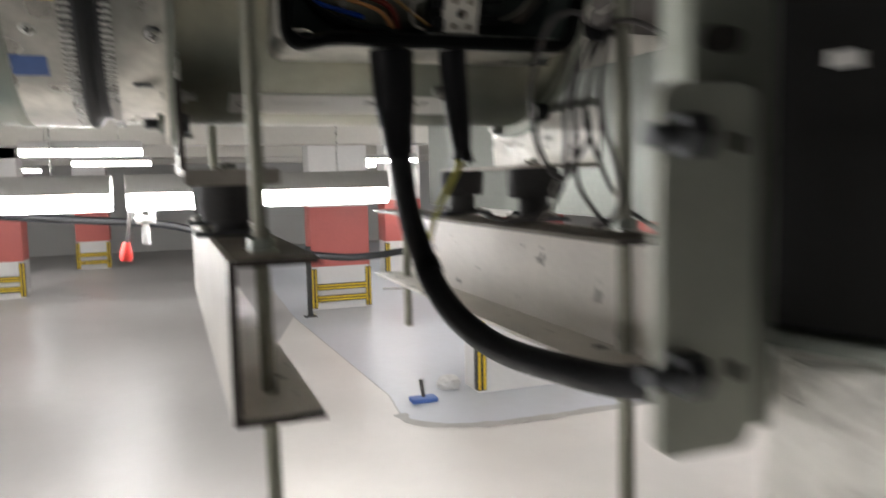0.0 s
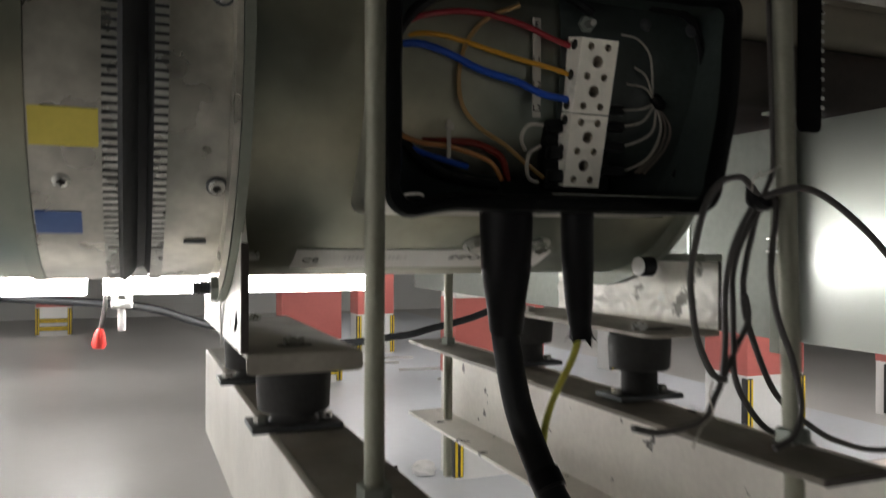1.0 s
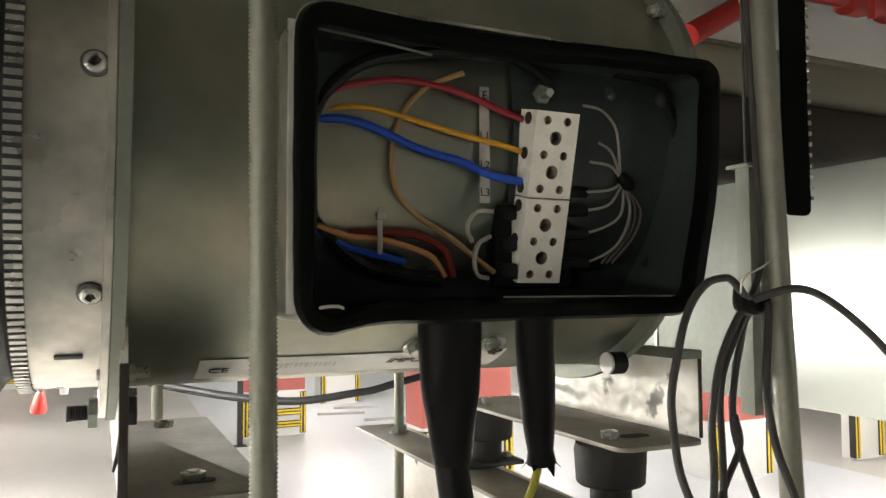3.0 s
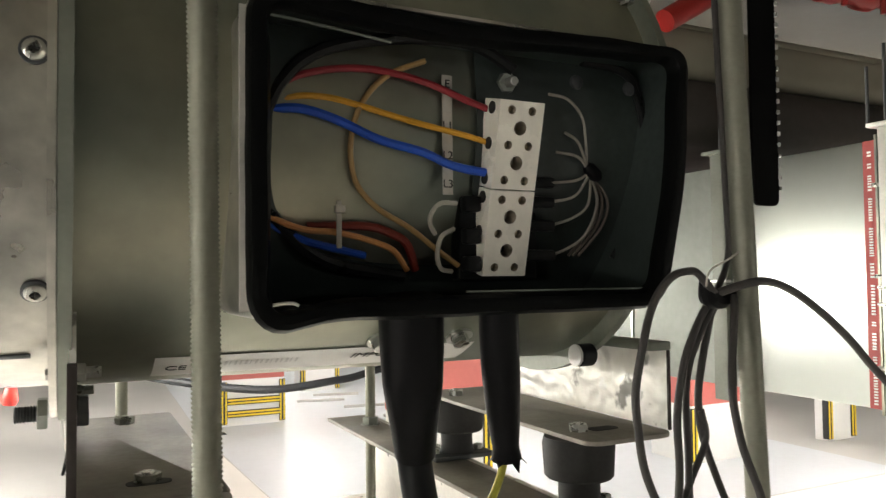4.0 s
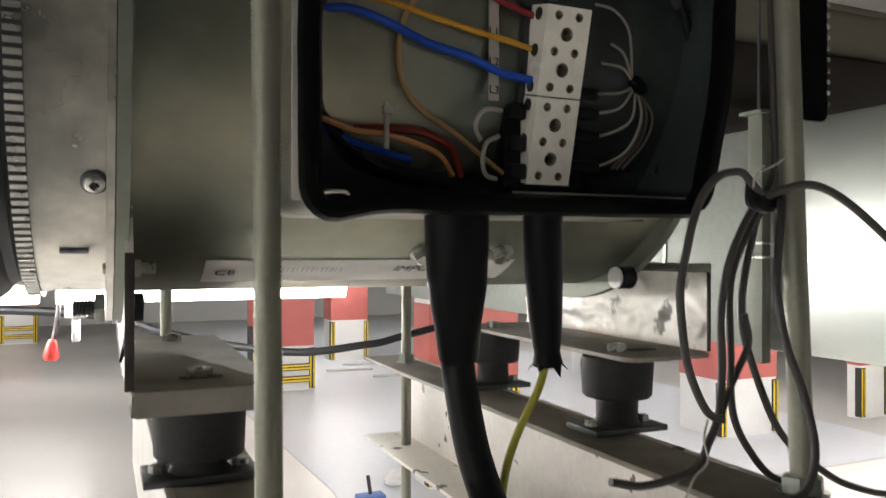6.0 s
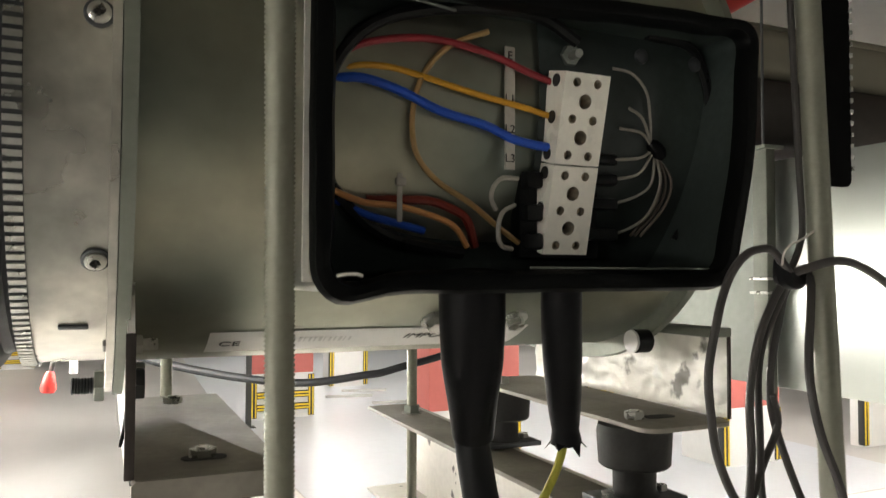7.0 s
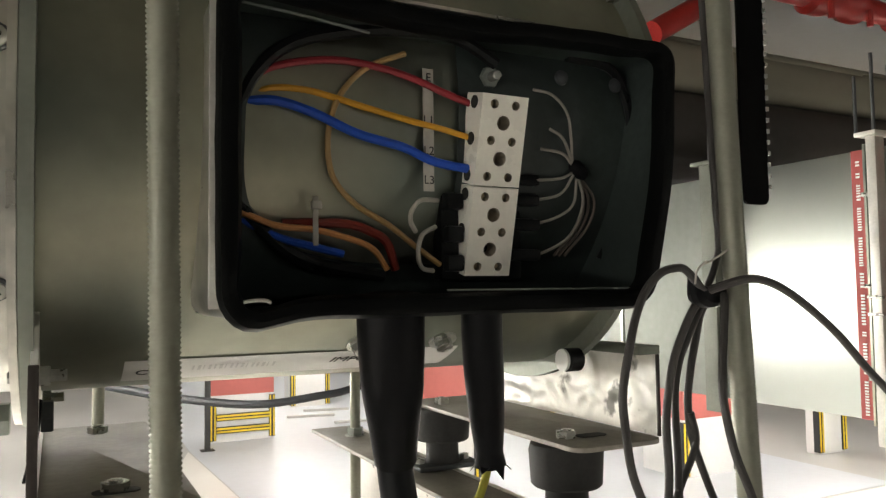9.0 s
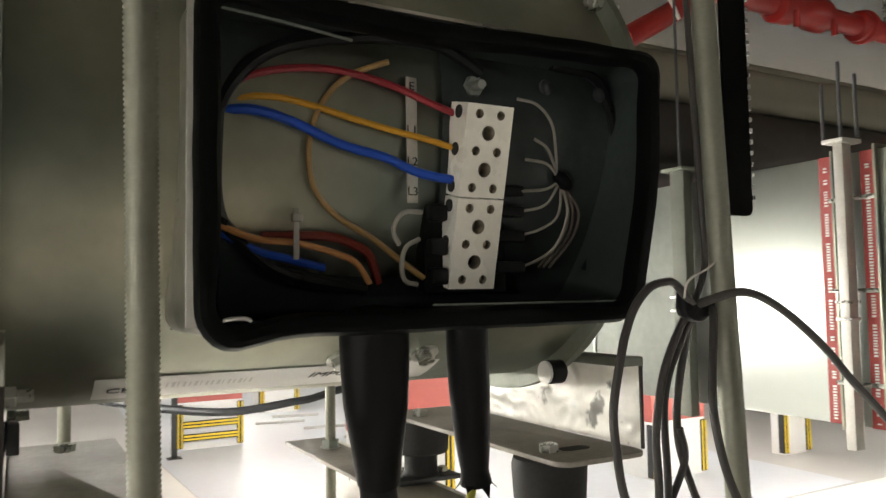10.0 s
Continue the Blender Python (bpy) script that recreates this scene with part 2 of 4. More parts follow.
def spline(pts, n=8):
    """Smooth run through the given points."""
    P = [Vector(p) for p in pts]
    P = [2 * P[0] - P[1]] + P + [2 * P[-1] - P[-2]]
    out = []
    for i in range(1, len(P) - 2):
        a, b, c, d = P[i - 1:i + 3]
        for k in range(n):
            t = k / n
            out.append(0.5 * ((2 * b) + (c - a) * t + (2 * a - 5 * b + 4 * c - d) * t * t + (3 * b - a - 3 * c + d) * t ** 3))
    out.append(P[-2])
    return out


def add_tube(bm, pts, r, seg=10, n=8, radii=None):
    run = spline(pts, n)
    rings, up = [], None
    for i, p in enumerate(run):
        d = (run[min(i + 1, len(run) - 1)] - run[max(i - 1, 0)]).normalized()
        if up is None:
            up = d.orthogonal().normalized()
        up = (up - d * up.dot(d)).normalized()
        side = d.cross(up)
        rr = r if radii is None else float(np.interp(i / (len(run) - 1), [k / (len(radii) - 1) for k in range(len(radii))], radii))
        rings.append([bm.verts.new(p + rr * (math.cos(2 * math.pi * k / seg) * up + math.sin(2 * math.pi * k / seg) * side)) for k in range(seg)])
    for a, b in zip(rings, rings[1:]):
        for k in range(seg):
            bm.faces.new((a[k], a[(k + 1) % seg], b[(k + 1) % seg], b[k]))
    bm.faces.new(rings[0][::-1])
    bm.faces.new(rings[-1])
    return bm


def tube(*a, **k):
    return add_tube(bmesh.new(), *a, **k)


def add_hex(bm, p0, p1, r, bevel=0.0006):
    return add_cyl(bm, p0, p1, r, 6, bevel)


def add_prism(bm, outline, axis, lo, hi, bevel=0.0):
    """Outline of (a, b) pairs pushed from lo to hi along axis; (a, b) are the other two axes in order."""
    def place(a, b, c):
        return {"x": (c, a, b), "y": (a, c, b), "z": (a, b, c)}[axis]
    b0 = bmesh.new()
    v0 = [b0.verts.new(place(a, b, lo)) for a, b in outline]
    v1 = [b0.verts.new(place(a, b, hi)) for a, b in outline]
    k = len(outline)
    b0.faces.new(v0[::-1])
    b0.faces.new(v1)
    for i in range(k):
        b0.faces.new((v0[i], v0[(i + 1) % k], v1[(i + 1) % k], v1[i]))
    if bevel:
        bmesh.ops.recalc_face_normals(b0, faces=b0.faces[:])
        bmesh.ops.bevel(b0, geom=b0.edges[:], offset=bevel, segments=2, profile=0.5, affect="EDGES")
    join(bm, b0)
    return bm


def prism(*a, **k):
    return add_prism(bmesh.new(), *a, **k)


def rounded(x0, x1, z0, z1, r, n=6):
    pts = []
    for cx, cz, a0 in ((x1 - r, z1 - r, 0), (x0 + r, z1 - r, 90), (x0 + r, z0 + r, 180), (x1 - r, z0 + r, 270)):
        for k in range(n + 1):
            a = radians(a0 + 90 * k / n)
            pts.append((cx + r * math.cos(a), cz + r * math.sin(a)))
    return pts


def add_band(bm, outer, inner, axis, lo, hi):
    """Frame between two outlines of equal count, from lo to hi along axis."""
    def place(a, b, c):
        return {"x": (c, a, b), "y": (a, c, b), "z": (a, b, c)}[axis]
    k = len(outer)
    rows = [[bm.verts.new(place(a, b, c)) for a, b in o] for o, c in ((outer, lo), (outer, hi), (inner, hi), (inner, lo))]
    for i in range(4):
        p, q = rows[i], rows[(i + 1) % 4]
        for j in range(k):
            bm.faces.new((p[j], p[(j + 1) % k], q[(j + 1) % k], q[j]))
    return bm


def ring_x(x0, x1, r0, r1, seg=72, c=None):
    """Hollow ring about the fan's axis, from x0 to x1, radii r0 (inner) to r1."""
    cy, cz = c or (AXIS_Y, AXIS_Z)
    circ = lambda r: [(cy + r * math.cos(2 * math.pi * k / seg), cz + r * math.sin(2 * math.pi * k / seg)) for k in range(seg)]
    return add_band(bmesh.new(), circ(r1), circ(r0), "x", x0, x1)


def rounded_quad(corners, r, n=6):
    """Outline of a four-sided shape (counter-clockwise from the upper right corner) with rounded corners."""
    pts = []
    P = [Vector(c) for c in corners]
    for i, p in enumerate(P):
        a, b = (P[i - 1] - p).normalized(), (P[(i + 1) % 4] - p).normalized()
        for k in range(n + 1):
            t = k / n
            pts.append(tuple(p + a * r * (1 - t) ** 2 + b * r * t ** 2))
    return pts


AXIS_Y, AXIS_Z, R = 0.909, 2.460, 0.190


def on_drum(x, ang, r):
    """Frame that lies on the drum: local x along the axis, local y up the drum, z outwards."""
    return Matrix.Translation(on_casing(x, ang, r)) @ Matrix.Rotation(radians(90 + ang), 4, "X")



def on_casing(x, ang, r=R):
    """Point on the drum; ang in degrees from the camera-side horizontal, positive downwards."""
    a = radians(ang)
    return Vector((x, AXIS_Y - r * math.cos(a), AXIS_Z - r * math.sin(a)))


# ---- hall ----
X0, X1, Y0, Y1, CEIL = -11.0, 19.0, -7.0, 27.0, 3.6
solo("floor", box(X0, X1, Y0, Y1, -0.2, 0.0), FLOOR, "pale grey glossy epoxy car park floor", "floor", kind="structure")
# paler copy of the floor: its brighter light is put into the colour
FLOOR_LIT = shader("lit_floor_tone", (0.85, 0.82, 0.78), 0.4, 0.0, 0.05, 0.5, 8, 0.0, 0.002, rough_vary=0.04, second=(0.74, 0.71, 0.67), mask_scale=0.6, mask_at=0.25, mask_soft=0.5)
solo("lit_floor_zone", prism([(0.0, -7.0), (19.0, -7.0), (19.0, 6.13), (2.9, 6.08), (2.2, 6.22), (1.93, 6.6), (2.02, 7.4), (1.83, 12.4), (1.22, 10.1), (0.86, 7.94), (0.76, 6.7), (0.58, 5.3), (0.1, 1.5)], "z", 0.0, 0.0035), FLOOR_LIT, "brighter floor area beside the lane, its light put into a paler colour", "floor", kind="structure")
solo("ceiling", box(X0, X1, Y0, Y1, CEIL, CEIL + 0.2), CEILING, "concrete ceiling slab, coloured dark for its dim soffit", "ceiling", kind="structure")
# south wall is out of view, kept dark to cut light on the fan
for nm, a in (("wall_north", (X0, X1, Y1, Y1 + 0.2)), ("wall_south", (X0, X1, Y0 - 0.2, Y0)), ("wall_west", (X0 - 0.2, X0, Y0, Y1)), ("wall_east", (X1, X1 + 0.2, Y0, Y1))):
    solo(nm, box(*a, 0.0, CEIL), WALL_UNSEEN if nm == "wall_south" else WALL, "painted concrete hall wall", "wall", kind="structure")
lane = [(1.95, 6.6), (2.2, 6.25), (2.9, 6.1), (9.0, 6.15), (9.0, 26.0), (2.2, 26.0), (1.85, 12.5), (2.04, 7.4)]
solo("lane_paint", prism(lane, "z", 0.0, 0.004), LANE, "blue-grey painted lane on the floor", "floor marking", kind="structure")
sd = thing("service_duct", (5.0, 2.5, 2.8), "grey rounded service duct with shade coloured into its lower half", "duct")
part("upper_half", box(1.0, X1, 2.2, 2.95, 3.03, 3.20, 0.05, seg=4), BEAM_PAINT, sd)
# dark lower body carries the duct's underside shade as colour
part("lower_half", box(1.0, X1, 2.19, 2.96, 2.80, 3.035, 0.10, seg=6), UNDERSIDE_SHADE, sd, "lower half with its underside shade in dark brown colour")
for x in (1.6, 4.5, 7.5, 10.5, 13.5, 16.5):
    part("duct_hanger", cyl((x, 2.57, 3.19), (x, 2.57, CEIL), 0.006, seg=10), BOLT, sd)
for y in (6.0, 11.5, 17.0, 22.5):
    solo("ceiling_beam", box(X0, X1, y, y + 0.5, 2.75, CEIL, 0.02), BEAM_WHITE, "white painted concrete downstand beam", "beam", kind="structure")


# ---- columns ----
def column(x, y, w, d, red=(0.74, 1.76), bars=0, label="white concrete column with a red band and striped guards"):
    t = thing("column", (x, y, 0), label, "column", "car park columns")
    part("shaft", box(x, x + w, y, y + d, 0.0, CEIL, 0.012), COLUMN_WHITE, t)
    part("red_band", box(x - 0.006, x + w + 0.006, y - 0.006, y + d + 0.006, *red, 0.01), COLUMN_RED, t, "red painted band")
    for cx in (x + 0.03, x + w - 0.03):
        g = part("corner_guard", box(cx - 0.05, cx + 0.05, y - 0.02, y + 0.08, 0.03, red[0] - 0.03, 0.008), GUARD_BLACK, t, "black rubber corner guard")
        for o in (-0.028, 0.028):
            part("yellow_stripe", box(cx + o - 0.012, cx + o + 0.012, y - 0.026, y - 0.018, 0.04, red[0] - 0.04), GUARD_YELLOW, g, "yellow stripe")
    for k in range(bars):
        z = 0.14 + 0.2 * k
        bar = part("bumper_bar", box(x + 0.08, x + w - 0.08, y - 0.05, y - 0.008, z, z + 0.11, 0.01), GUARD_BLACK, t, "black bumper bar")
        for o in (0.015, 0.065):
            part("yellow_stripe", box(x + 0.08, x + w - 0.08, y - 0.058, y - 0.048, z + o, z + o + 0.03), GUARD_YELLOW, bar, "yellow stripe")
    return t


column(2.25, 12.9, 1.0, 0.55, bars=2)
column(2.90, 7.1, 0.98, 0.40, (1.03, 1.80))
column(6.98, 7.5, 0.92, 0.75, (0.72, 1.76))
column(9.60, 7.6, 0.55, 0.22, (0.74, 1.76))
column(-3.6, 17.0, 0.85, 0.7, bars=2)
column(-2.3, 22.0, 0.8, 0.7, bars=2)
column(4.42, 16.0, 0.80, 0.6, (0.86, 1.76))
column(8.25, 12.2, 0.55, 0.5, bars=2)
column(12.8, 13.0, 0.8, 0.7)
post = thing("steel_post", (2.06, 12.3, 0), "dark slim steel post standing on the floor", "post")
part("shaft", box(2.06, 2.14, 12.3, 12.38, 0, 1.15, 0.008), GUARD_BLACK, post)
part("foot", box(2.0, 2.2, 12.24, 12.44, 0, 0.012, 0.003), GUARD_BLACK, post)


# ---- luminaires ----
def luminaire(x, y, z=2.30, length=1.26, label="long lit fluorescent batten with a grey housing, in a set with added fill lamps"):
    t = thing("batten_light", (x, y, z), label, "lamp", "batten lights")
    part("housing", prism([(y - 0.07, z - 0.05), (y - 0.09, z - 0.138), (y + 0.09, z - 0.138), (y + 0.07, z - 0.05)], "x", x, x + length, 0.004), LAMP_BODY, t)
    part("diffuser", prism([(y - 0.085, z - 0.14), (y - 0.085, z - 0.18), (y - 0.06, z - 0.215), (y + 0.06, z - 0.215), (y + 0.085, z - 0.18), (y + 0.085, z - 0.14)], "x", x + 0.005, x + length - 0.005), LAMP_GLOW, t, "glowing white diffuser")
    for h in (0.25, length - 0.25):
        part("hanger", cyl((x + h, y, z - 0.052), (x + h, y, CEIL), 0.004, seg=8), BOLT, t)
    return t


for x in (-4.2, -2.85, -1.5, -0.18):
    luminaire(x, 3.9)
# (6.75, 4.6) and the two at negative y: unseen, added as fill light
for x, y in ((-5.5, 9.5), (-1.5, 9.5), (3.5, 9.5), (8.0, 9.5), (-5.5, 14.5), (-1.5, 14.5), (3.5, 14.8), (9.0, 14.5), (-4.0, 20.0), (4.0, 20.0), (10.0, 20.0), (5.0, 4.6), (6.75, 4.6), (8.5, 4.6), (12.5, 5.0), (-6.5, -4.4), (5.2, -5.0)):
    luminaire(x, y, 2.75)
# unseen lamps added to the left to brighten channels, feet and collar
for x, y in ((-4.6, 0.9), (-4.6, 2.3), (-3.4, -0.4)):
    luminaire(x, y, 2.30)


# ---- axial fan ----
fan = thing("axial_fan", (0.24, AXIS_Y, 2.217), "galvanised axial duct fan standing on rubber mounts", "fan")
part("casing", ring_x(0.015, 0.4260, R - 0.003, R), GALV, fan, "galvanised cylindrical casing")
for x0, lip in ((0.0095, 0.024), (0.4250, 0.014)):
    # flange takes the dark strut colour to carry its shadow
    part("flange", ring_x(x0, x0 + 0.0075, R - 0.004, R + lip), STRUT, fan, "galvanised bolted flange, its shadow put into a dark colour")
def crumpled_web(x0):
    """Dented plate closing the end of the far foot."""
    bm, cols, lines = bmesh.new(), 90, 26
    g = []
    for j in range(lines + 1):
        z = 2.2178 + 0.0662 * j / lines
        line = []
        for i in range(cols + 1):
            y = 0.762 + 0.302 * i / cols
            p = Vector((0.0, y, z * 1.5))
            w = noise.noise_vector(p * 22) * 0.014
            d = 0.0042 * abs(noise.noise((p + w) * 48)) + 0.003 * noise.noise((p + w) * 26 + Vector((3, 1, 7))) + 0.0016 * abs(noise.noise(p * 110))
            line.append(bm.verts.new((x0 + 0.85 * d * min(1.0, (z - 2.2178) / 0.008), y, z)))
        g.append(line)
    for a, b in zip(g, g[1:]):
        for i in range(cols):
            bm.faces.new((a[i], a[i + 1], b[i + 1], b[i]))
    bmesh.ops.solidify(bm, geom=bm.faces[:], thickness=0.002)
    return bm


for a in (57, 100, 145, 190, 235, 280, 325):
    for x0, s in ((0.0165, 1), (0.4255, -1)):
        if s < 0 and a == 57:
            continue
        p = on_casing(x0, a, R + (0.013 if s > 0 else 0.0065))
        bm = add_hex(bmesh.new(), p - Vector((0.014, 0, 0)), p + Vector((0.018, 0, 0)), 0.004)
        add_hex(bm, p, p + Vector((0.009 * s, 0, 0)), 0.0065)
        part("flange_bolt", bm, BOLT, fan)
for x0, s in ((0.0185, 1), (0.468, -1)):
    out = [(0.755, 2.217), (1.065, 2.217), (1.065, 2.30), (1.03, 2.36), (0.79, 2.36), (0.755, 2.30)]
    if s > 0:
        part("foot_web", prism(out, "x", x0 - 0.003 * s, x0 + 0.001 * s), GALV_SHINY, fan, "shiny galvanised foot plate")
        part("web_fold", box(x0 - 0.0040, x0 + 0.0015, 0.7500, 0.7545, 2.2178, 2.300, 0.0006), RUST, fan, "dark folded web edge")
    else:
        part("foot_web", crumpled_web(x0), GALV_SHINY, fan, "shiny dented galvanised foot plate")
        part("web_fold", box(x0 - 0.020, x0 + 0.002, 0.759, 1.064, 2.2842, 2.2915, 0.001), STRUT, fan, "dark folded web edge")
        part("web_fold", box(x0 - 0.0012, x0 + 0.0012, 0.7590, 0.7616, 2.2178, 2.2840, 0.0004), RUST, fan, "dark folded web edge")
    a, b = sorted((x0, x0 + 0.088 * s))
    part("foot_slot", prism(rounded(a + 0.030, a + 0.058, 0.786, 0.800, 0.0065), "z", 2.2170, 2.2180), HOLE, fan, "dark bolt slot")
    if s > 0:
        part("foot_lip", prism(rounded(a, b, 2.2020, 2.2172, 0.0035), "y", 0.7478, 0.7518), DIRTY_STEEL, fan, "turned-down lip of the foot plate")
    part("foot_plate", prism(rounded(a, b, 0.752, 1.066, 0.003 if s > 0 else 0.014), "z", 2.2135, 2.2175, 0.0008), DIRTY_STEEL, fan, "dusty folded foot plate")
lab = bmesh.new()
rows = [[lab.verts.new(on_casing(x, a, R + 0.0008)) for x in (0.068, 0.312)] for a in range(60, 74, 2)]
for p, q in zip(rows, rows[1:]):
    lab.faces.new((p[0], p[1], q[1], q[0]))
part("label_strip", lab, PAPER, fan, "white printed label strip")


# ---- rubber mounts ----
def mount(x, y, low=2.18):
    """Rubber mount; low is the underside of its cup, lower where the load has pressed it down."""
    t = thing("rubber_mount", (x, y, 2.152), "dark cylindrical vibration mount with bolted base", "vibration mount", "vibration mounts")
    part("base_plate", prism([(x - 0.036, y - 0.022), (x + 0.036, y - 0.022), (x + 0.036, y + 0.022), (x - 0.036, y + 0.022)], "z", 2.152, 2.157, 0.001), DARK_BOLT, t)
    part("neck", add_lathe(bmesh.new(), (x, y, 2.157), (x, y, 2.19), [(0, 0.02), (0.004, 0.0175), (low - 2.156, 0.0175)], 28), MOUNT_RUBBER, t)
    part("cup", add_lathe(bmesh.new(), (x, y, low), (x, y, 2.2135), [(0, 0.027), (0.002, 0.029), (2.208 - low, 0.0305), (2.2135 - low, 0.029)], 32), MOUNT_RUBBER, t, "black rubber cup")
    for o in (-0.0265, 0.0265):
        part("base_bolt", add_hex(bmesh.new(), (x + o, y, 2.156), (x + o, y, 2.162), 0.0056), BOLT, t)
    bm = add_hex(bmesh.new(), (x, y, 2.2175), (x, y, 2.2235), 0.0085)
    part("top_bolt", add_cyl(bm, (x, y, 2.2235), (x, y, 2.2245), 0.0045, 12), BOLT, t)
    return t


for x in (0.062, 0.400):
    for y in (0.795, 1.02):
        mount(x, y, 2.166 if x < 0.2 else 2.18)


# ---- steel channels and hangers ----
def make_channel(xw, side):
    t = thing("steel_channel", (xw, 0.92, 2.035), "chipped white steel channel hung on threaded rods", "steel channel", "support channels")
    span = lambda p, q: sorted((xw + p * side, xw + q * side))
    part("web", box(*span(0, 0.006), 0.53, 1.31, 2.035, 2.152, 0.0008), CHANNEL_PAINT if side < 0 else CHANNEL_CLEAN, t, "pale painted web")
    part("cut_end", box(*span(0.0, 0.064), 0.5285, 0.5299, 2.1468, 2.1517), RUST, t, "dark sawn end")
    part("cut_end", box(*span(0.0, 0.064), 0.5285, 0.5299, 2.0353, 2.0402), RUST, t, "dark sawn end")
    part("cut_end", box(*span(0.0, 0.006), 0.5285, 0.5299, 2.0402, 2.1468), RUST, t, "dark sawn end")
    part("flange", box(*span(0.006, 0.064), 0.53, 1.31, 2.147, 2.1515, 0.0008), DIRTY_STEEL, t, "dusty upper flange")
    part("flange", box(*span(0.006, 0.064), 0.53, 1.31, 2.0355, 2.040, 0.0008), CHANNEL_PAINT, t, "pale lower flange")


make_channel(0.038, 1)
make_channel(0.408, -1)


def rod(bottom, top, r, near):
    t = thing("threaded_rod", bottom, "zinc plated threaded hanger rod with nuts", "threaded rod", "hanger rods")
    b, e = Vector(bottom), Vector(top)
    d = (e - b).length
    if near:
        n = int(d / 0.0019)
        pr = []
        for k in range(n):
            pr += [(k * d / n, r - 0.0009), ((k + 0.5) * d / n, r)]
        bm = add_lathe(bmesh.new(), b, e, pr, 18)
    else:
        bm = cyl(b, e, r, seg=14)
    shaft = part("shaft", bm, ROD_ZINC, t)
    if near:
        shaft.data.set_sharp_from_angle(angle=radians(120))
    w = (e - b) / (e - b).z
    for z in (2.152, 2.0345 - 0.011):
        p = b + w * (z - b.z)
        bm = add_hex(bmesh.new(), p, p + w * 0.0105, r * 1.65)
        part("nut", bm, GALV_DULL, t)
        q = p + w * (0.0 if z > 2.1 else 0.0105)
        part("washer", cyl(q, q + w * 0.0012, r * 2.0, seg=20), BOLT, t)
    return t


rod((0.0745, 0.611, 1.88), (0.0348, 0.491, CEIL), 0.0061, True)
rod((0.3894, 0.5856, 1.86), (0.451, 0.711, CEIL), 0.0078, True)
rod((0.072, 1.232, 1.955), (0.072, 1.232, CEIL), 0.0066, False)
rod((0.380, 1.234, 1.955), (0.380, 1.234, CEIL), 0.0066, False)


# ---- flexible connector and silencer ----
conn = thing("flexible_connector", (-0.06, AXIS_Y, AXIS_Z - R), "galvanised duct collars joined by black flexible fabric", "duct connector")
part("collar", ring_x(-0.037, 0.006, R - 0.004, R - 0.001), COLLAR, conn, "galvanised collar")
part("collar", ring_x(-0.124, -0.079, R - 0.004, R + 0.002), COLLAR, conn, "galvanised collar")
part("collar_rim", ring_x(0.0045, 0.0090, R - 0.002, R + 0.022), COLLAR, conn, "bolted rim")
seg = 72
fab = bmesh.new()
prof = [(-0.070, 0.001), (-0.066, 0.004), (-0.061, 0.001), (-0.056, -0.007), (-0.050, -0.009), (-0.045, 0.0)]
prev = None
for x, dr in prof:
    ringv = []
    for k in range(seg):
        a = 360 * k / seg
        ringv.append(fab.verts.new(on_casing(x, a, R + dr + 0.0022 * noise.noise(Vector((x * 60, 4 * math.cos(radians(a)), 4 * math.sin(radians(a))))))))
    if prev:
        for k in range(seg):
            fab.faces.new((prev[k], prev[(k + 1) % seg], ringv[(k + 1) % seg], ringv[k]))
    prev = ringv
part("fabric", fab, FABRIC, conn, "black coated fabric sleeve")
for xa, xb in ((-0.046, -0.037), (-0.079, -0.069)):
    strip = part("crimp_strip", ring_x(xa, xb, R - 0.003, R + 0.001), FABRIC, conn, "dark edge strip with bright crimps")
    teeth = bmesh.new()
    for k in range(200):
        a = radians(1.8 * k)
        m = Matrix.Translation((0, AXIS_Y, AXIS_Z)) @ Matrix.Rotation(a, 4, "X")
        add_teeth = [(xa, -0.0017), (xb, -0.0017), (xb, 0.0017), (xa, 0.0017)]
        vs = [teeth.verts.new(m @ Vector((px, R + h, pz))) for h in (0.001, 0.0021) for px, pz in add_teeth]
        for f in ((4, 5, 6, 7), (0, 1, 5, 4), (1, 2, 6, 5), (2, 3, 7, 6), (3, 0, 4, 7)):
            teeth.faces.new([vs[i] for i in f])
    tagged(part("crimp_teeth", teeth, BOLT, strip), kind="stuff")
for x, a in ((-0.002, 38.6), (-0.105, 38), (-0.002, -3), (-0.105, -3)):
    p = on_casing(x, a, R - 0.001)
    q = on_casing(x, a, R + 0.006)
    part("screw_gasket", add_lathe(bmesh.new(), p, q, [(0, 0.0078), (0.0016, 0.0078), (0.0022, 0.0068)], 20), DARK_BOLT, conn, "dark screw washer")
    head = part("screw", add_lathe(bmesh.new(), p, q, [(0.001, 0.0062), (0.0034, 0.0060), (0.0048, 0.0044), (0.0050, 0.0028), (0.0036, 0.0020)], 20), BOLT, conn, "zinc cross-head screw")
    m = Matrix.Translation(on_casing(x, a, R + 0.0032)) @ Matrix.Rotation(radians(90 + a), 4, "X")
    slot = box(-0.0030, 0.0030, -0.0006, 0.0006, -0.0006, 0.0010, m=m)
    add_box(slot, -0.0006, 0.0006, -0.0030, 0.0030, -0.0006, 0.0010, m=m)
    part("cross_slot", slot, HOLE, head, "dark cross slot")
for x, a, ln in ((-0.014, 57, 0.017),):
    part("edge_slot", box(-ln / 2, ln / 2, -0.0022, 0.0022, -0.0006, 0.0012, 0.0008, m=on_drum(x, a, R - 0.0006)), DARK_BOLT, conn, "dark pressed slot")
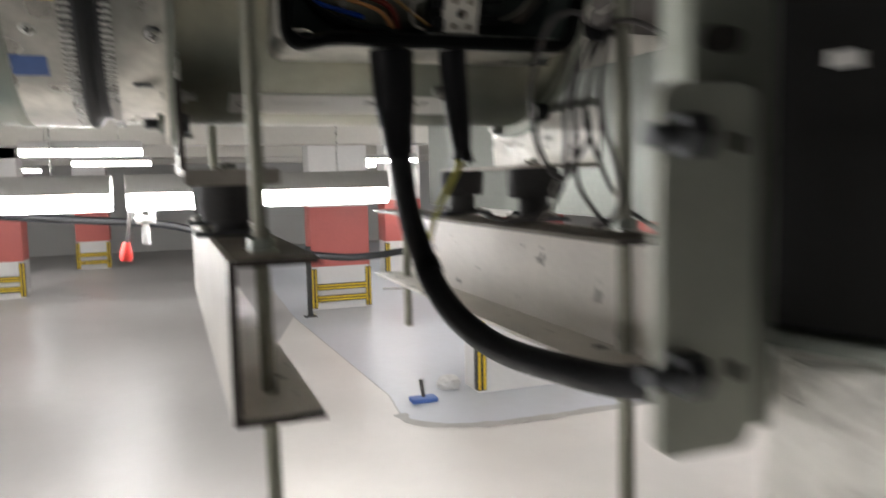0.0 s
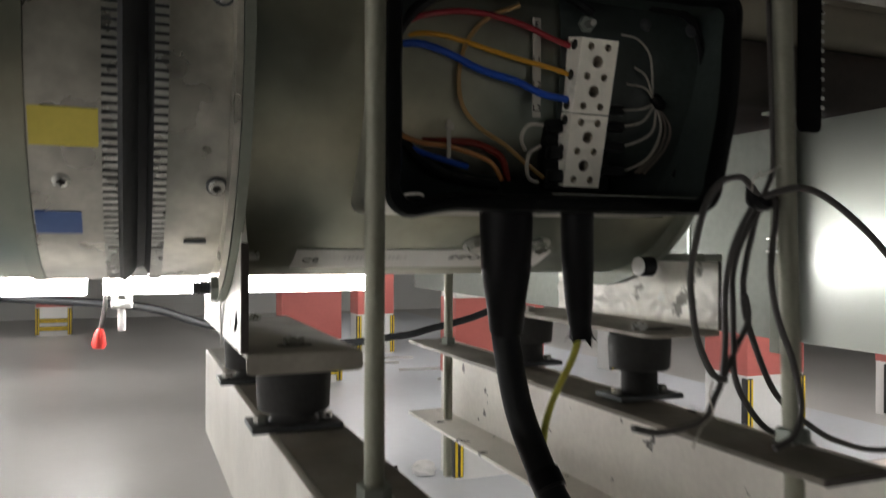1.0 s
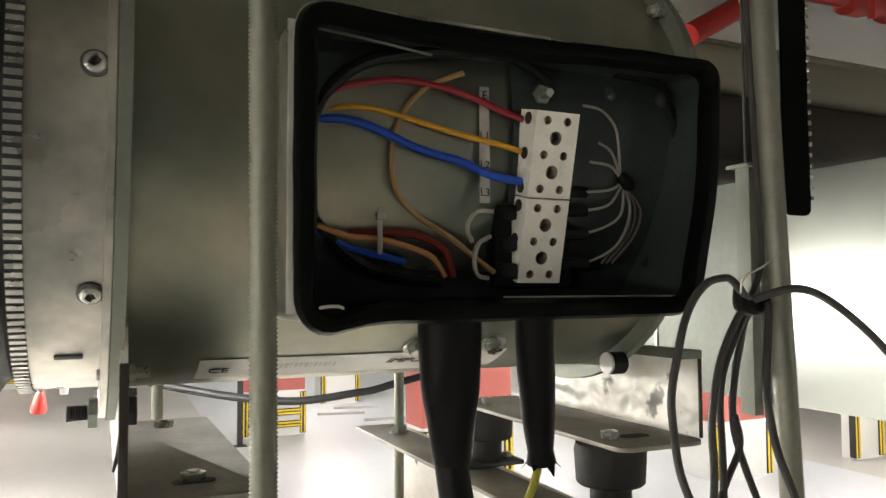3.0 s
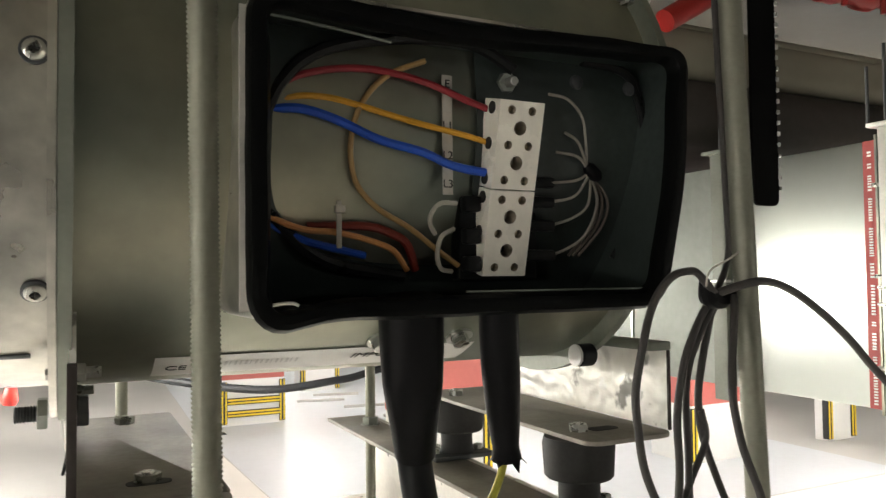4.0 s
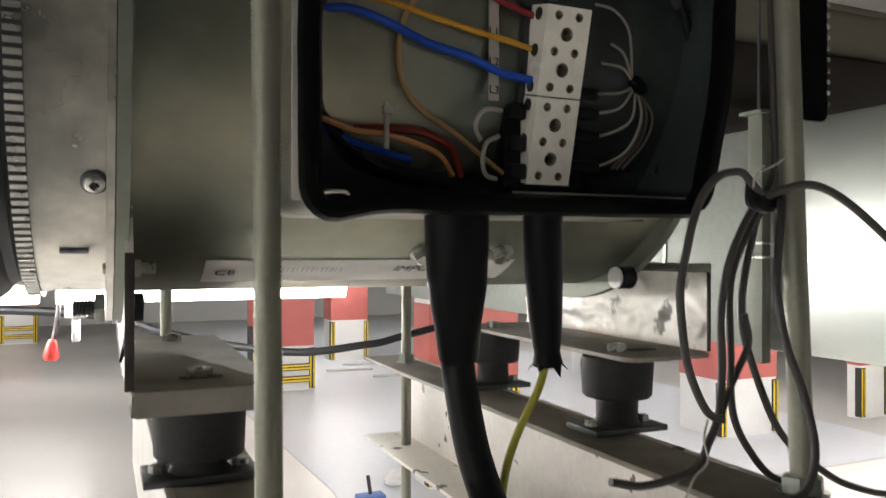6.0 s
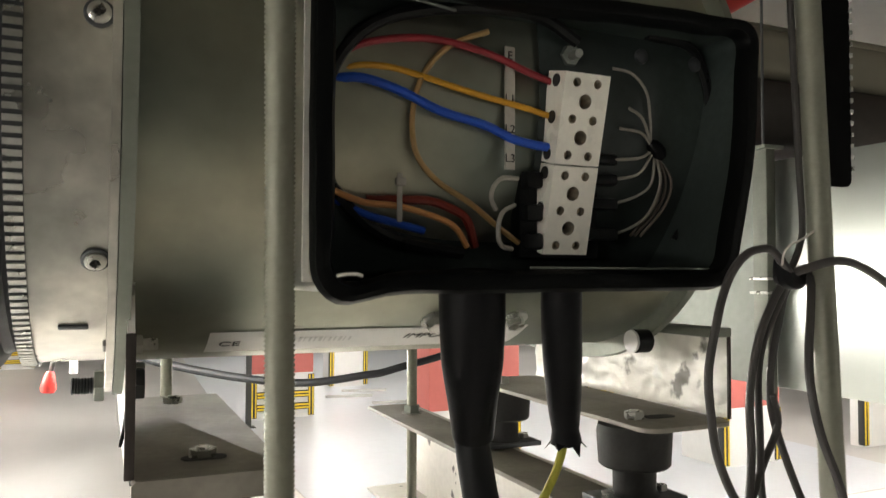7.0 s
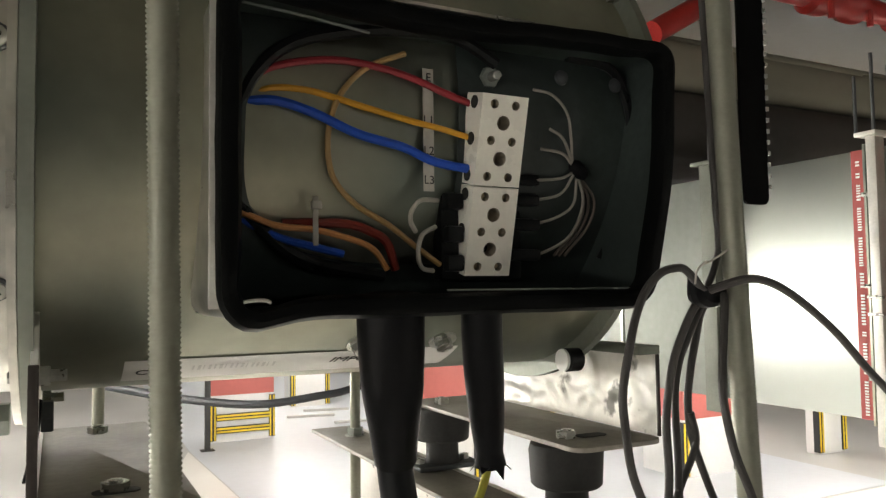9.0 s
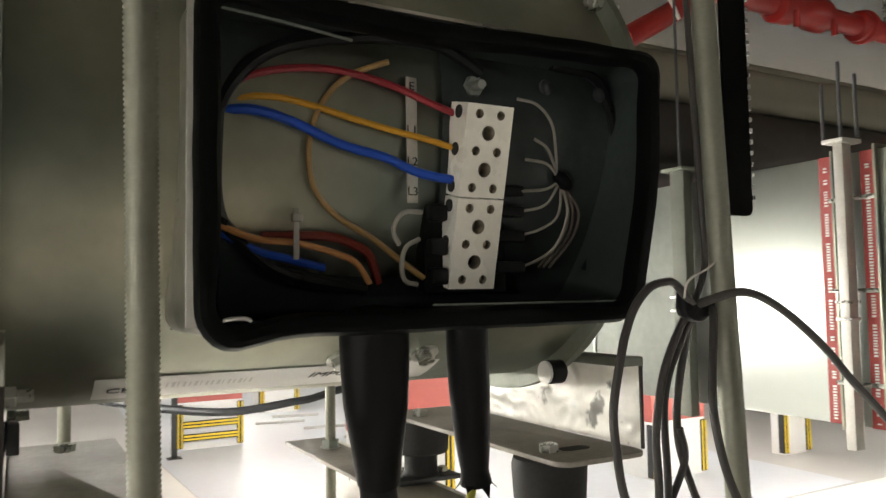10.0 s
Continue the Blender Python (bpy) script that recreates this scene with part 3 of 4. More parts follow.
for nm, mat, a0, a1 in (("yellow_sticker", STICKER_YELLOW, 22, 30), ("blue_sticker", STICKER_BLUE, 46, 53)):
    bm = bmesh.new()
    rows = [[bm.verts.new(on_casing(x, a, R + 0.0026)) for x in ((-0.123, -0.081) if a1 < 40 else (-0.123, -0.093))] for a in np.linspace(a0, a1, 6)]
    for p, q in zip(rows, rows[1:]):
        bm.faces.new((p[0], p[1], q[1], q[0]))
    part(nm, bm, mat, conn, nm.replace("_", " "))
sil = thing("round_duct", (-0.8, AXIS_Y, AXIS_Z - R), "galvanised round duct with pressed seams", "duct")
part("shell", ring_x(-1.6, -0.1242, R - 0.003, R - 0.001), GALV, sil)
for x in (-0.1295, -0.168, -0.6, -1.1):
    part("seam", ring_x(x - 0.005, x + 0.005, R - 0.002, R + 0.003), GALV, sil)


# ---- terminal box ----
tb = thing("terminal_box", (0.26, 0.70, 2.323), "open steel terminal box with black rubber rim", "terminal box")
BX0, BX1, BZ0, BZ1, BY = 0.101, 0.4150, 2.3235, 2.5085, 0.677


def box_outline(inset, r):
    i = inset
    return rounded_quad([(BX1 - i, BZ1 - i), (BX0 + i, BZ1 - i), (BX0 + i, BZ0 + i), (BX1 - 0.027 - i, BZ0 + 0.002 + i)], r)


def rim_outline(inset):
    """Slack rubber edging: finely cut outline that sags at one lower corner and bows along the far side."""
    base = [Vector((a, b)) for a, b in box_outline(inset, 0.021 - 0.4 * inset)]
    pts = []
    for k, p in enumerate(base):
        q = base[(k + 1) % len(base)]
        steps = max(1, int((q - p).length / 0.010))
        pts += [p + (q - p) * t / steps for t in range(steps)]
    out = []
    for p in pts:
        x, z = p
        low, high = z < BZ0 + 0.03, z > BZ1 - 0.03
        if low:
            z -= 0.0058 * math.exp(-((x - 0.119) / 0.017) ** 2)
        if high:
            z -= 0.0055 * math.exp(-((x - 0.225) / 0.07) ** 2)
        if x > BX1 - 0.05:
            x += 0.0055 * math.sin(math.pi * min(1, max(0, (z - BZ0) / (BZ1 - BZ0)))) ** 2
        n = noise.noise(Vector((x * 30, z * 30, 2.0)))
        out.append((x + 0.0009 * n, z + 0.0009 * noise.noise(Vector((x * 34, 5.0, z * 34)))))
    return out


o_out, o_in = box_outline(0.0, 0.016), box_outline(0.002, 0.015)
part("side_wall", add_band(bmesh.new(), o_out, o_in, "y", BY, 0.775), COLLAR, tb, "galvanised box side")
# paler than the side wall: light on this edge is in the colour
part("folded_edge", box(BX0 - 0.0032, BX0 + 0.003, BY + 0.0065, BY + 0.0085, BZ0 + 0.006, BZ1 - 0.010, 0.0006), BRIGHT_STRUT, tb, "folded sheet edge with its lit line put into a pale colour")
rows = [(0.0, 0.006), (-0.0012, 0.0), (0.001, -0.0052), (0.0045, -0.0066), (0.0095, -0.0056), (0.0122, -0.001), (0.0118, 0.006)]
rim = bmesh.new()
loops = [[rim.verts.new((a, BY + d, b)) for a, b in rim_outline(0.0)] for _, d in rows]
ctr = Vector(((BX0 + BX1) / 2 - 0.005, 0, (BZ0 + BZ1) / 2))
for (w, d), loop in zip(rows, loops):
    for v in loop:
        # the bead is pulled in towards the opening, the same width all round
        dx, dz = v.co.x - ctr.x, v.co.z - ctr.z
        hx, hz = (BX1 - BX0) / 2, (BZ1 - BZ0) / 2
        m = (abs(dx / hx) ** 8 + abs(dz / hz) ** 8) ** 0.125
        v.co.x -= w * math.copysign(min(1.0, abs(dx / hx / m) ** 4), dx)
        v.co.z -= w * math.copysign(min(1.0, abs(dz / hz / m) ** 4), dz)
for a, b in zip(loops, loops[1:] + loops[:1]):
    for k in range(len(a)):
        rim.faces.new((a[k], a[(k + 1) % len(a)], b[(k + 1) % len(a)], b[k]))
part("rubber_rim", rim, RIM_BLACK, tb, "slack black rubber sealing rim")
part("lining", add_band(bmesh.new(), box_outline(0.003, 0.015), box_outline(0.006, 0.014), "y", BY + 0.006, 0.76), BOX_DARK, tb, "dark inner lining")


# curved dark back plate with a rounded window onto the drum
back = bmesh.new()
nx, na = 84, 60
grid = {}
for i in range(nx + 1):
    for j in range(na + 1):
        x = BX0 + 0.004 + (BX1 - BX0 - 0.012) * i / nx
        grid[i, j] = (x, -14 + 58.0 * j / na)
used = {}
for i in range(nx):
    for j in range(na):
        x, a = grid[i, j][0], grid[i, j][1]
        z = AXIS_Z - (R + 0.003) * math.sin(radians(a))
        if x < 0.262 and (abs((x - 0.262) / 0.138) ** 3.4 + abs((z - 2.430) / 0.074) ** 3.4) < 1:
            continue
        vs = []
        for q in ((i, j), (i + 1, j), (i + 1, j + 1), (i, j + 1)):
            if q not in used:
                used[q] = back.verts.new(on_casing(*grid[q], R + 0.003))
            vs.append(used[q])
        back.faces.new(vs)
back.verts.ensure_lookup_table()
for v in back.verts:
    f = (abs((v.co.x - 0.262) / 0.138) ** 3.4 + abs((v.co.z - 2.430) / 0.074) ** 3.4)
    if v.co.x < 0.2605 and v.is_boundary and 0.6 < f < 1.5:
        k = f ** (-1 / 3.4)
        x, z = 0.262 + (v.co.x - 0.262) * k, 2.430 + (v.co.z - 2.430) * k
        v.co = on_casing(x, math.degrees(math.asin((AXIS_Z - z) / (R + 0.003))), R + 0.003)
part("back_plate", back, BOX_DARK, tb, "dark curved back plate")


def wire(name, pts, r, mat, label, parent=None, seg=8):
    return part(name, tube(pts, r, seg=seg, n=6), mat, parent or tb, label)


wire("wire", [(0.119, 0.728, 2.45), (0.133, 0.721, 2.467), (0.15, 0.719, 2.475), (0.177, 0.718, 2.48), (0.202, 0.716, 2.479), (0.229, 0.715, 2.474), (0.252, 0.713, 2.466), (0.275, 0.711, 2.459)], 0.0024, WIRE_RED, "red wire")
wire("wire", [(0.119, 0.728, 2.448), (0.136, 0.720, 2.458), (0.157, 0.719, 2.46), (0.177, 0.718, 2.457), (0.203, 0.716, 2.451), (0.229, 0.715, 2.446), (0.253, 0.714, 2.442), (0.275, 0.713, 2.437)], 0.0021, WIRE_YELLOW, "yellow wire")
wire("wire", [(0.117, 0.726, 2.449), (0.139, 0.717, 2.451), (0.163, 0.716, 2.446), (0.192, 0.715, 2.435), (0.222, 0.715, 2.429), (0.245, 0.715, 2.421), (0.276, 0.714, 2.417)], 0.0030, WIRE_BLUE, "blue wire")
wire("wire", [(0.224, 0.714, 2.489), (0.201, 0.717, 2.479), (0.186, 0.718, 2.465), (0.177, 0.718, 2.448), (0.174, 0.719, 2.427), (0.179, 0.722, 2.407), (0.194, 0.724, 2.392), (0.217, 0.726, 2.38), (0.237, 0.727, 2.366), (0.254, 0.728, 2.355)], 0.0019, WIRE_TAN, "tan wire")
wire("wire", [(0.122, 0.732, 2.387), (0.145, 0.728, 2.378), (0.169, 0.727, 2.376), (0.194, 0.727, 2.37), (0.207, 0.727, 2.364), (0.217, 0.73, 2.352)], 0.0021, WIRE_ORANGE, "orange wire")
wire("wire", [(0.15, 0.735, 2.38), (0.188, 0.732, 2.381), (0.207, 0.731, 2.376), (0.218, 0.732, 2.369), (0.225, 0.735, 2.352)], 0.0030, WIRE_DARK_RED, "dark red wire")
wire("wire", [(0.122, 0.735, 2.384), (0.146, 0.734, 2.372), (0.166, 0.735, 2.367), (0.19, 0.738, 2.362)], 0.0026, WIRE_BLUE, "blue wire")
wire("wire_loop", [(0.25, 0.722, 2.397), (0.236, 0.718, 2.396), (0.229, 0.717, 2.389), (0.229, 0.719, 2.382), (0.234, 0.722, 2.376)], 0.0016, WIRE_WHITE, "white bent wire end")
wire("wire_loop", [(0.25, 0.726, 2.380), (0.238, 0.721, 2.374), (0.235, 0.721, 2.362), (0.239, 0.724, 2.353), (0.249, 0.728, 2.351)], 0.0016, WIRE_WHITE, "white bent wire end")
for run in ([(0.322, 0.716, 2.477), (0.336, 0.713, 2.474), (0.348, 0.713, 2.463), (0.352, 0.714, 2.447), (0.355, 0.717, 2.424)],
            [(0.334, 0.714, 2.45), (0.345, 0.713, 2.443), (0.356, 0.717, 2.424)],
            [(0.328, 0.717, 2.436), (0.345, 0.714, 2.433), (0.357, 0.717, 2.423)],
            [(0.325, 0.719, 2.414), (0.344, 0.716, 2.416), (0.357, 0.718, 2.422)],
            [(0.324, 0.72, 2.400), (0.344, 0.717, 2.405), (0.357, 0.718, 2.420)],
            [(0.324, 0.724, 2.383), (0.343, 0.72, 2.389), (0.356, 0.718, 2.399), (0.360, 0.719, 2.421)],
            [(0.318, 0.728, 2.361), (0.336, 0.724, 2.365), (0.355, 0.721, 2.377), (0.365, 0.719, 2.4), (0.360, 0.719, 2.422)]):
    wire("wire_tail", run, 0.0011, WIRE_TAIL, "thin white wire tail", seg=6)
for o in (0.0, 0.004, 0.009):
    wire("wire_tail", [(0.345 + o, 0.728, 2.362), (0.364 + o, 0.724, 2.384), (0.368 + o, 0.722, 2.404), (0.360, 0.721, 2.422)], 0.0011, WIRE_GREY, "thin grey wire tail", seg=6)
part("wire_knot", add_lathe(bmesh.new(), (0.354, 0.717, 2.428), (0.366, 0.717, 2.418), [(0, 0.003), (0.003, 0.0052), (0.011, 0.0055), (0.0155, 0.003)], 12), BLACK_TAPE, tb, "black taped wire joint")
wire("edge_cord", [(0.119, 0.722, 2.440), (0.123, 0.719, 2.454), (0.13, 0.718, 2.467), (0.143, 0.716, 2.481), (0.164, 0.715, 2.492), (0.201, 0.714, 2.501), (0.24, 0.713, 2.505), (0.265, 0.712, 2.502), (0.29, 0.712, 2.490)], 0.0042, BLACK_RUBBER, "black cord edging")
wire("edge_cord", [(0.120, 0.728, 2.41), (0.123, 0.732, 2.394), (0.133, 0.734, 2.381), (0.153, 0.738, 2.364), (0.176, 0.742, 2.355), (0.22, 0.744, 2.348)], 0.0042, BLACK_RUBBER, "black cord edging")
wire("edge_cord", [(0.35, 0.714, 2.503), (0.385, 0.713, 2.500), (0.398, 0.713, 2.486), (0.405, 0.713, 2.462), (0.406, 0.716, 2.429), (0.400, 0.722, 2.39), (0.388, 0.73, 2.36)], 0.0036, BLACK_RUBBER, "black cord edging")
tie = box(0.1655, 0.1690, 0.7215, 0.7225, 2.366, 2.396, 0.0004)
add_box(tie, 0.1640, 0.1705, 0.7185, 0.7225, 2.388, 2.393, 0.0008)
part("cable_tie", tie, WIRE_WHITE, tb, "white cable tie")

# marker strip with its four printed terminals
mk = part("marker_strip", box(0.2375, 0.2450, 0.7165, 0.7175, 2.402, 2.482, 0.0002), WIRE_WHITE, tb, "white terminal marker strip")


def lettering(name, text, size, m, mat, parent):
    cu = bpy.data.curves.new(name, "FONT")
    cu.body, cu.size, cu.extrude = text, size, 0.00015
    cu.align_x, cu.align_y = "CENTER", "CENTER"
    ob = new(name, cu)
    me = bpy.data.meshes.new_from_object(ob.evaluated_get(bpy.context.evaluated_depsgraph_get()))
    bpy.data.objects.remove(ob)
    me.materials.clear()
    me.materials.append(mat)
    me.transform(m)
    o = new(name, me)
    o.parent = parent
    root = parent
    while root.parent:
        root = root.parent
    o.matrix_parent_inverse = Matrix.Translation(root.location).inverted() if parent is root else Matrix()
    return o


for z, txt in ((2.476, "E"), (2.448, "L1"), (2.428, "L2"), (2.409, "L3")):
    lettering("marker_text", txt, 0.0078, pose(0.24125, 0.7163, z, 90, 0, 0), INK, mk)


# ---- terminal block ----
def holed(bm, u0, u1, v0, v1, cu, cv, r, w, deep):
    """Rectangle of the face with a round socket sunk into it (u across, v up, w towards the back)."""
    n = 16
    outer, top, low = [], [], []
    for k in range(n):
        a = 2 * math.pi * k / n + math.pi / n
        c, s_ = math.cos(a), math.sin(a)
        t = min(((u1 - cu) if c > 0 else (u0 - cu)) / c, ((v1 - cv) if s_ > 0 else (v0 - cv)) / s_)
        outer.append(bm.verts.new((cu + c * t, w, cv + s_ * t)))
        top.append(bm.verts.new((cu + c * r, w, cv + s_ * r)))
        low.append(bm.verts.new((cu + c * r, w + deep, cv + s_ * r)))
    for k in range(n):
        k2 = (k + 1) % n
        bm.faces.new((outer[k], outer[k2], top[k2], top[k]))
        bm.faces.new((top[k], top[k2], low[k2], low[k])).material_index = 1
        a, b = outer[k].co, outer[k2].co
        if abs(a.x - b.x) > 1e-7 and abs(a.z - b.z) > 1e-7:
            cx = u1 if max(a.x, b.x) > u1 - 1e-7 else u0
            cz = v1 if max(a.z, b.z) > v1 - 1e-7 else v0
            bm.faces.new((outer[k], bm.verts.new((cx, w, cz)), outer[k2]))
    bm.faces.new(low).material_index = 1


def terminal_block(z_off):
    wdt, hgt, dep = 0.0345, 0.0592, 0.021
    tilt = Matrix.Translation((0.2855, 0.7065, 2.4055)) @ Matrix.Rotation(radians(14), 4, "X") @ Matrix.Translation((0, 0, z_off))
    bm = bmesh.new()
    h = [0.0124, 0.0111, 0.0122, 0.0111, 0.0124]
    z = -hgt / 2
    socks = []
    for k, hh in enumerate(h):
        if k % 2 == 0:
            for u0, u1 in ((-wdt / 2, 0), (0, wdt / 2)):
                holed(bm, u0, u1, z, z + hh, (u0 + u1) / 2 * 0.92, z + hh / 2, 0.0030, 0, 0.006)
                socks.append(((u0 + u1) / 2 * 0.92, z + hh / 2))
        else:
            holed(bm, -wdt / 2, wdt / 2, z, z + hh, 0, z + hh / 2, 0.0048, 0, 0.012)
        z += hh
    bmesh.ops.remove_doubles(bm, verts=bm.verts[:], dist=1e-6)
    x, q = wdt / 2, hgt / 2
    for f in (((-x, 0, -q), (x, 0, -q), (x, dep, -q), (-x, dep, -q)), ((-x, 0, q), (x, 0, q), (x, dep, q), (-x, dep, q)),
              ((-x, 0, -q), (-x, 0, q), (-x, dep, q), (-x, dep, -q)), ((x, 0, -q), (x, 0, q), (x, dep, q), (x, dep, -q)),
              ((-x, dep, -q), (x, dep, -q), (x, dep, q), (-x, dep, q))):
        bm.faces.new([bm.verts.new(p) for p in f])
    bmesh.ops.transform(bm, matrix=tilt, verts=bm.verts[:])
    blk = part("terminal_block", bm, CERAMIC, tb, "white ceramic three-way terminal block")
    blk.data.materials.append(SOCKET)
    for u, v in socks:
        sc = cyl(tilt @ Vector((u + 0.0004, 0.0038, v)), tilt @ Vector((u, 0.0065, v)), 0.0018, seg=12)
        part("screw", sc, BRASS, blk, "brass clamp screw")
    for k in (-1, 0, 1):
        en = cyl(tilt @ Vector((-x - 0.0006, 0.010, k * 0.0237)), tilt @ Vector((-x + 0.001, 0.010, k * 0.0237)), 0.0042, seg=14)
        part("wire_entry", en, HOLE, blk, "dark wire entry")
    return blk


terminal_block(0.0301)
terminal_block(-0.0301)
carrier = box(0.255, 0.318, 0.728, 0.742, 2.345, 2.470, 0.002)
part("carrier", carrier, BLACK_RUBBER, tb, "black block carrier")
for z, w in ((2.397, 0.0125), (2.375, 0.0125), (2.356, 0.0125)):
    part("ferrule", box(0.2555, 0.2555 + w, 0.7185, 0.7285, z - 0.0055, z + 0.0055, 0.002), BLACK_RUBBER, tb, "black wire ferrule")
for z in (2.436, 2.414, 2.40, 2.383, 2.362):
    part("ferrule", box(0.304, 0.328, 0.718, 0.728, z - 0.004, z + 0.004, 0.002), BLACK_RUBBER, tb, "black wire ferrule")
stud = add_cyl(bmesh.new(), (0.288, 0.735, 2.4835), (0.2865, 0.704, 2.4800), 0.0033, 14, 0.0006)
part("earth_stud", stud, BOLT, tb, "zinc earth stud")
part("earth_nut", add_hex(bmesh.new(), (0.2872, 0.722, 2.4820), (0.2868, 0.7135, 2.4811), 0.0072), GALV_DULL, tb, "dull zinc nut")
part("earth_washer", cyl((0.2874, 0.7245, 2.4823), (0.2872, 0.7225, 2.4820), 0.0092, seg=20), GALV_DULL, tb, "dull zinc washer")
part("earth_lug", box(0.262, 0.326, 0.7250, 0.7275, 2.473, 2.491, 0.001), BLACK_TAPE, tb, "black taped earth lug")
part("rim_tab", tube([(0.113, 0.6702, 2.3330), (0.118, 0.6700, 2.3338), (0.124, 0.6700, 2.3338), (0.127, 0.6704, 2.3325)], 0.0010, seg=8), BRIGHT_STRUT, tb, "pale torn rim thread")
# three thin strips shape the glints along the box lips, only where they shine
part("lip_glint", box(0.235, 0.376, 0.6800, 0.6815, 2.3375, 2.3388, 0.0003), GALV_DULL, tb, "lip strip laid where the lower folded edge glints")
part("lip_glint", box(0.208, 0.253, 0.6825, 0.6840, 2.4935, 2.4947, 0.0004), GALV_DULL, tb, "lip strip laid where the upper folded edge glints")
part("lip_glint", tube([(0.116, 0.694, 2.4985), (0.15, 0.694, 2.496), (0.192, 0.694, 2.4915)], 0.0010, seg=8), GALV_DULL, tb, "lip strip laid where the upper folded edge glints")
for x, z in ((0.392, 2.487), (0.344, 2.487)):
    part("plate_screw", add_lathe(bmesh.new(), (x, 0.7135, z), (x, 0.7095, z), [(0, 0.0055), (0.002, 0.005), (0.0035, 0.0025)], 14), DARK_BOLT, tb, "dark screw head")


# ---- supply cable and earth cable ----
sup = thing("supply_cable", (0.215, 0.71, 2.33), "thick black supply cable hanging from the terminal box", "cable")
part("boot", add_tube(bmesh.new(), [(0.208, 0.704, 2.335), (0.210, 0.708, 2.31), (0.215, 0.718, 2.27), (0.222, 0.731, 2.230)], 0.02, 20, 8, [0.0205, 0.0208, 0.0205, 0.0195, 0.016, 0.0135]), BLACK_TAPE, sup, "black heat-shrink boot")
part("sheath", tube([(0.220, 0.729, 2.245), (0.2225, 0.733, 2.225), (0.2245, 0.724, 2.19), (0.2265, 0.714, 2.164), (0.230, 0.698, 2.138), (0.2355, 0.671, 2.104), (0.2445, 0.628, 2.077), (0.257, 0.568, 2.062), (0.273, 0.494, 2.061), (0.284, 0.445, 2.063), (0.291, 0.41, 2.069), (0.305, 0.375, 2.078), (0.33, 0.335, 2.09), (0.36, 0.31, 2.09)], 0.0116, seg=18), CABLE_BLACK, sup, "black cable sheath")
part("coupling", add_lathe(bmesh.new(), (0.293, 0.405, 2.070), (0.303, 0.379, 2.077), [(0, 0.0125), (0.003, 0.0145), (0.018, 0.0145), (0.0285, 0.0125)], 20), DARK_BOLT, sup, "dark cable coupling")
part("tape_wrap", tube([(0.2320, 0.688, 2.125), (0.2340, 0.679, 2.114)], 0.0128, seg=18), BLACK_TAPE, sup, "black tape wrap")
ear = thing("earth_cable", (0.267, 0.70, 2.33), "yellow-green earth wire in a torn black boot", "cable")
part("boot", add_tube(bmesh.new(), [(0.266, 0.694, 2.335), (0.268, 0.698, 2.31), (0.275, 0.707, 2.27), (0.281, 0.714, 2.237), (0.283, 0.716, 2.224)], 0.012, 16, 8, [0.0130, 0.0132, 0.0130, 0.0115, 0.0090, 0.0105]), BLACK_TAPE, ear, "black torn heat-shrink boot")
flap = bmesh.new()
for a0 in (-10, 55, 120, 190, 250, 310):
    a, b = radians(a0), radians(a0 + 64)
    ring = [(0.283 + 0.0098 * math.cos(q), 0.716 + 0.0098 * math.sin(q), 2.226) for q in (a, b)]
    tip = (0.283 + 0.0145 * math.cos((a + b) / 2), 0.716 + 0.012 * math.sin((a + b) / 2), 2.2185 + 0.002 * math.sin(a0))
    vs = [flap.verts.new(p) for p in (*ring, tip)]
    ws = [flap.verts.new(Vector(p) * 1.0 + Vector((0, 0.0008, -0.0006))) for p in (*ring, tip)]
    flap.faces.new(vs)
    flap.faces.new(ws[::-1])
    for k in range(3):
        flap.faces.new((vs[k], vs[(k + 1) % 3], ws[(k + 1) % 3], ws[k]))
part("torn_edge", flap, BLACK_TAPE, ear, "torn tape edge")
part("wire", tube([(0.282, 0.716, 2.235), (0.280, 0.715, 2.222), (0.273, 0.713, 2.206), (0.259, 0.712, 2.183), (0.248, 0.710, 2.160), (0.240, 0.704, 2.135), (0.232, 0.695, 2.100)], 0.0029, seg=12), WIRE_LIME, ear, "yellow and green earth wire")


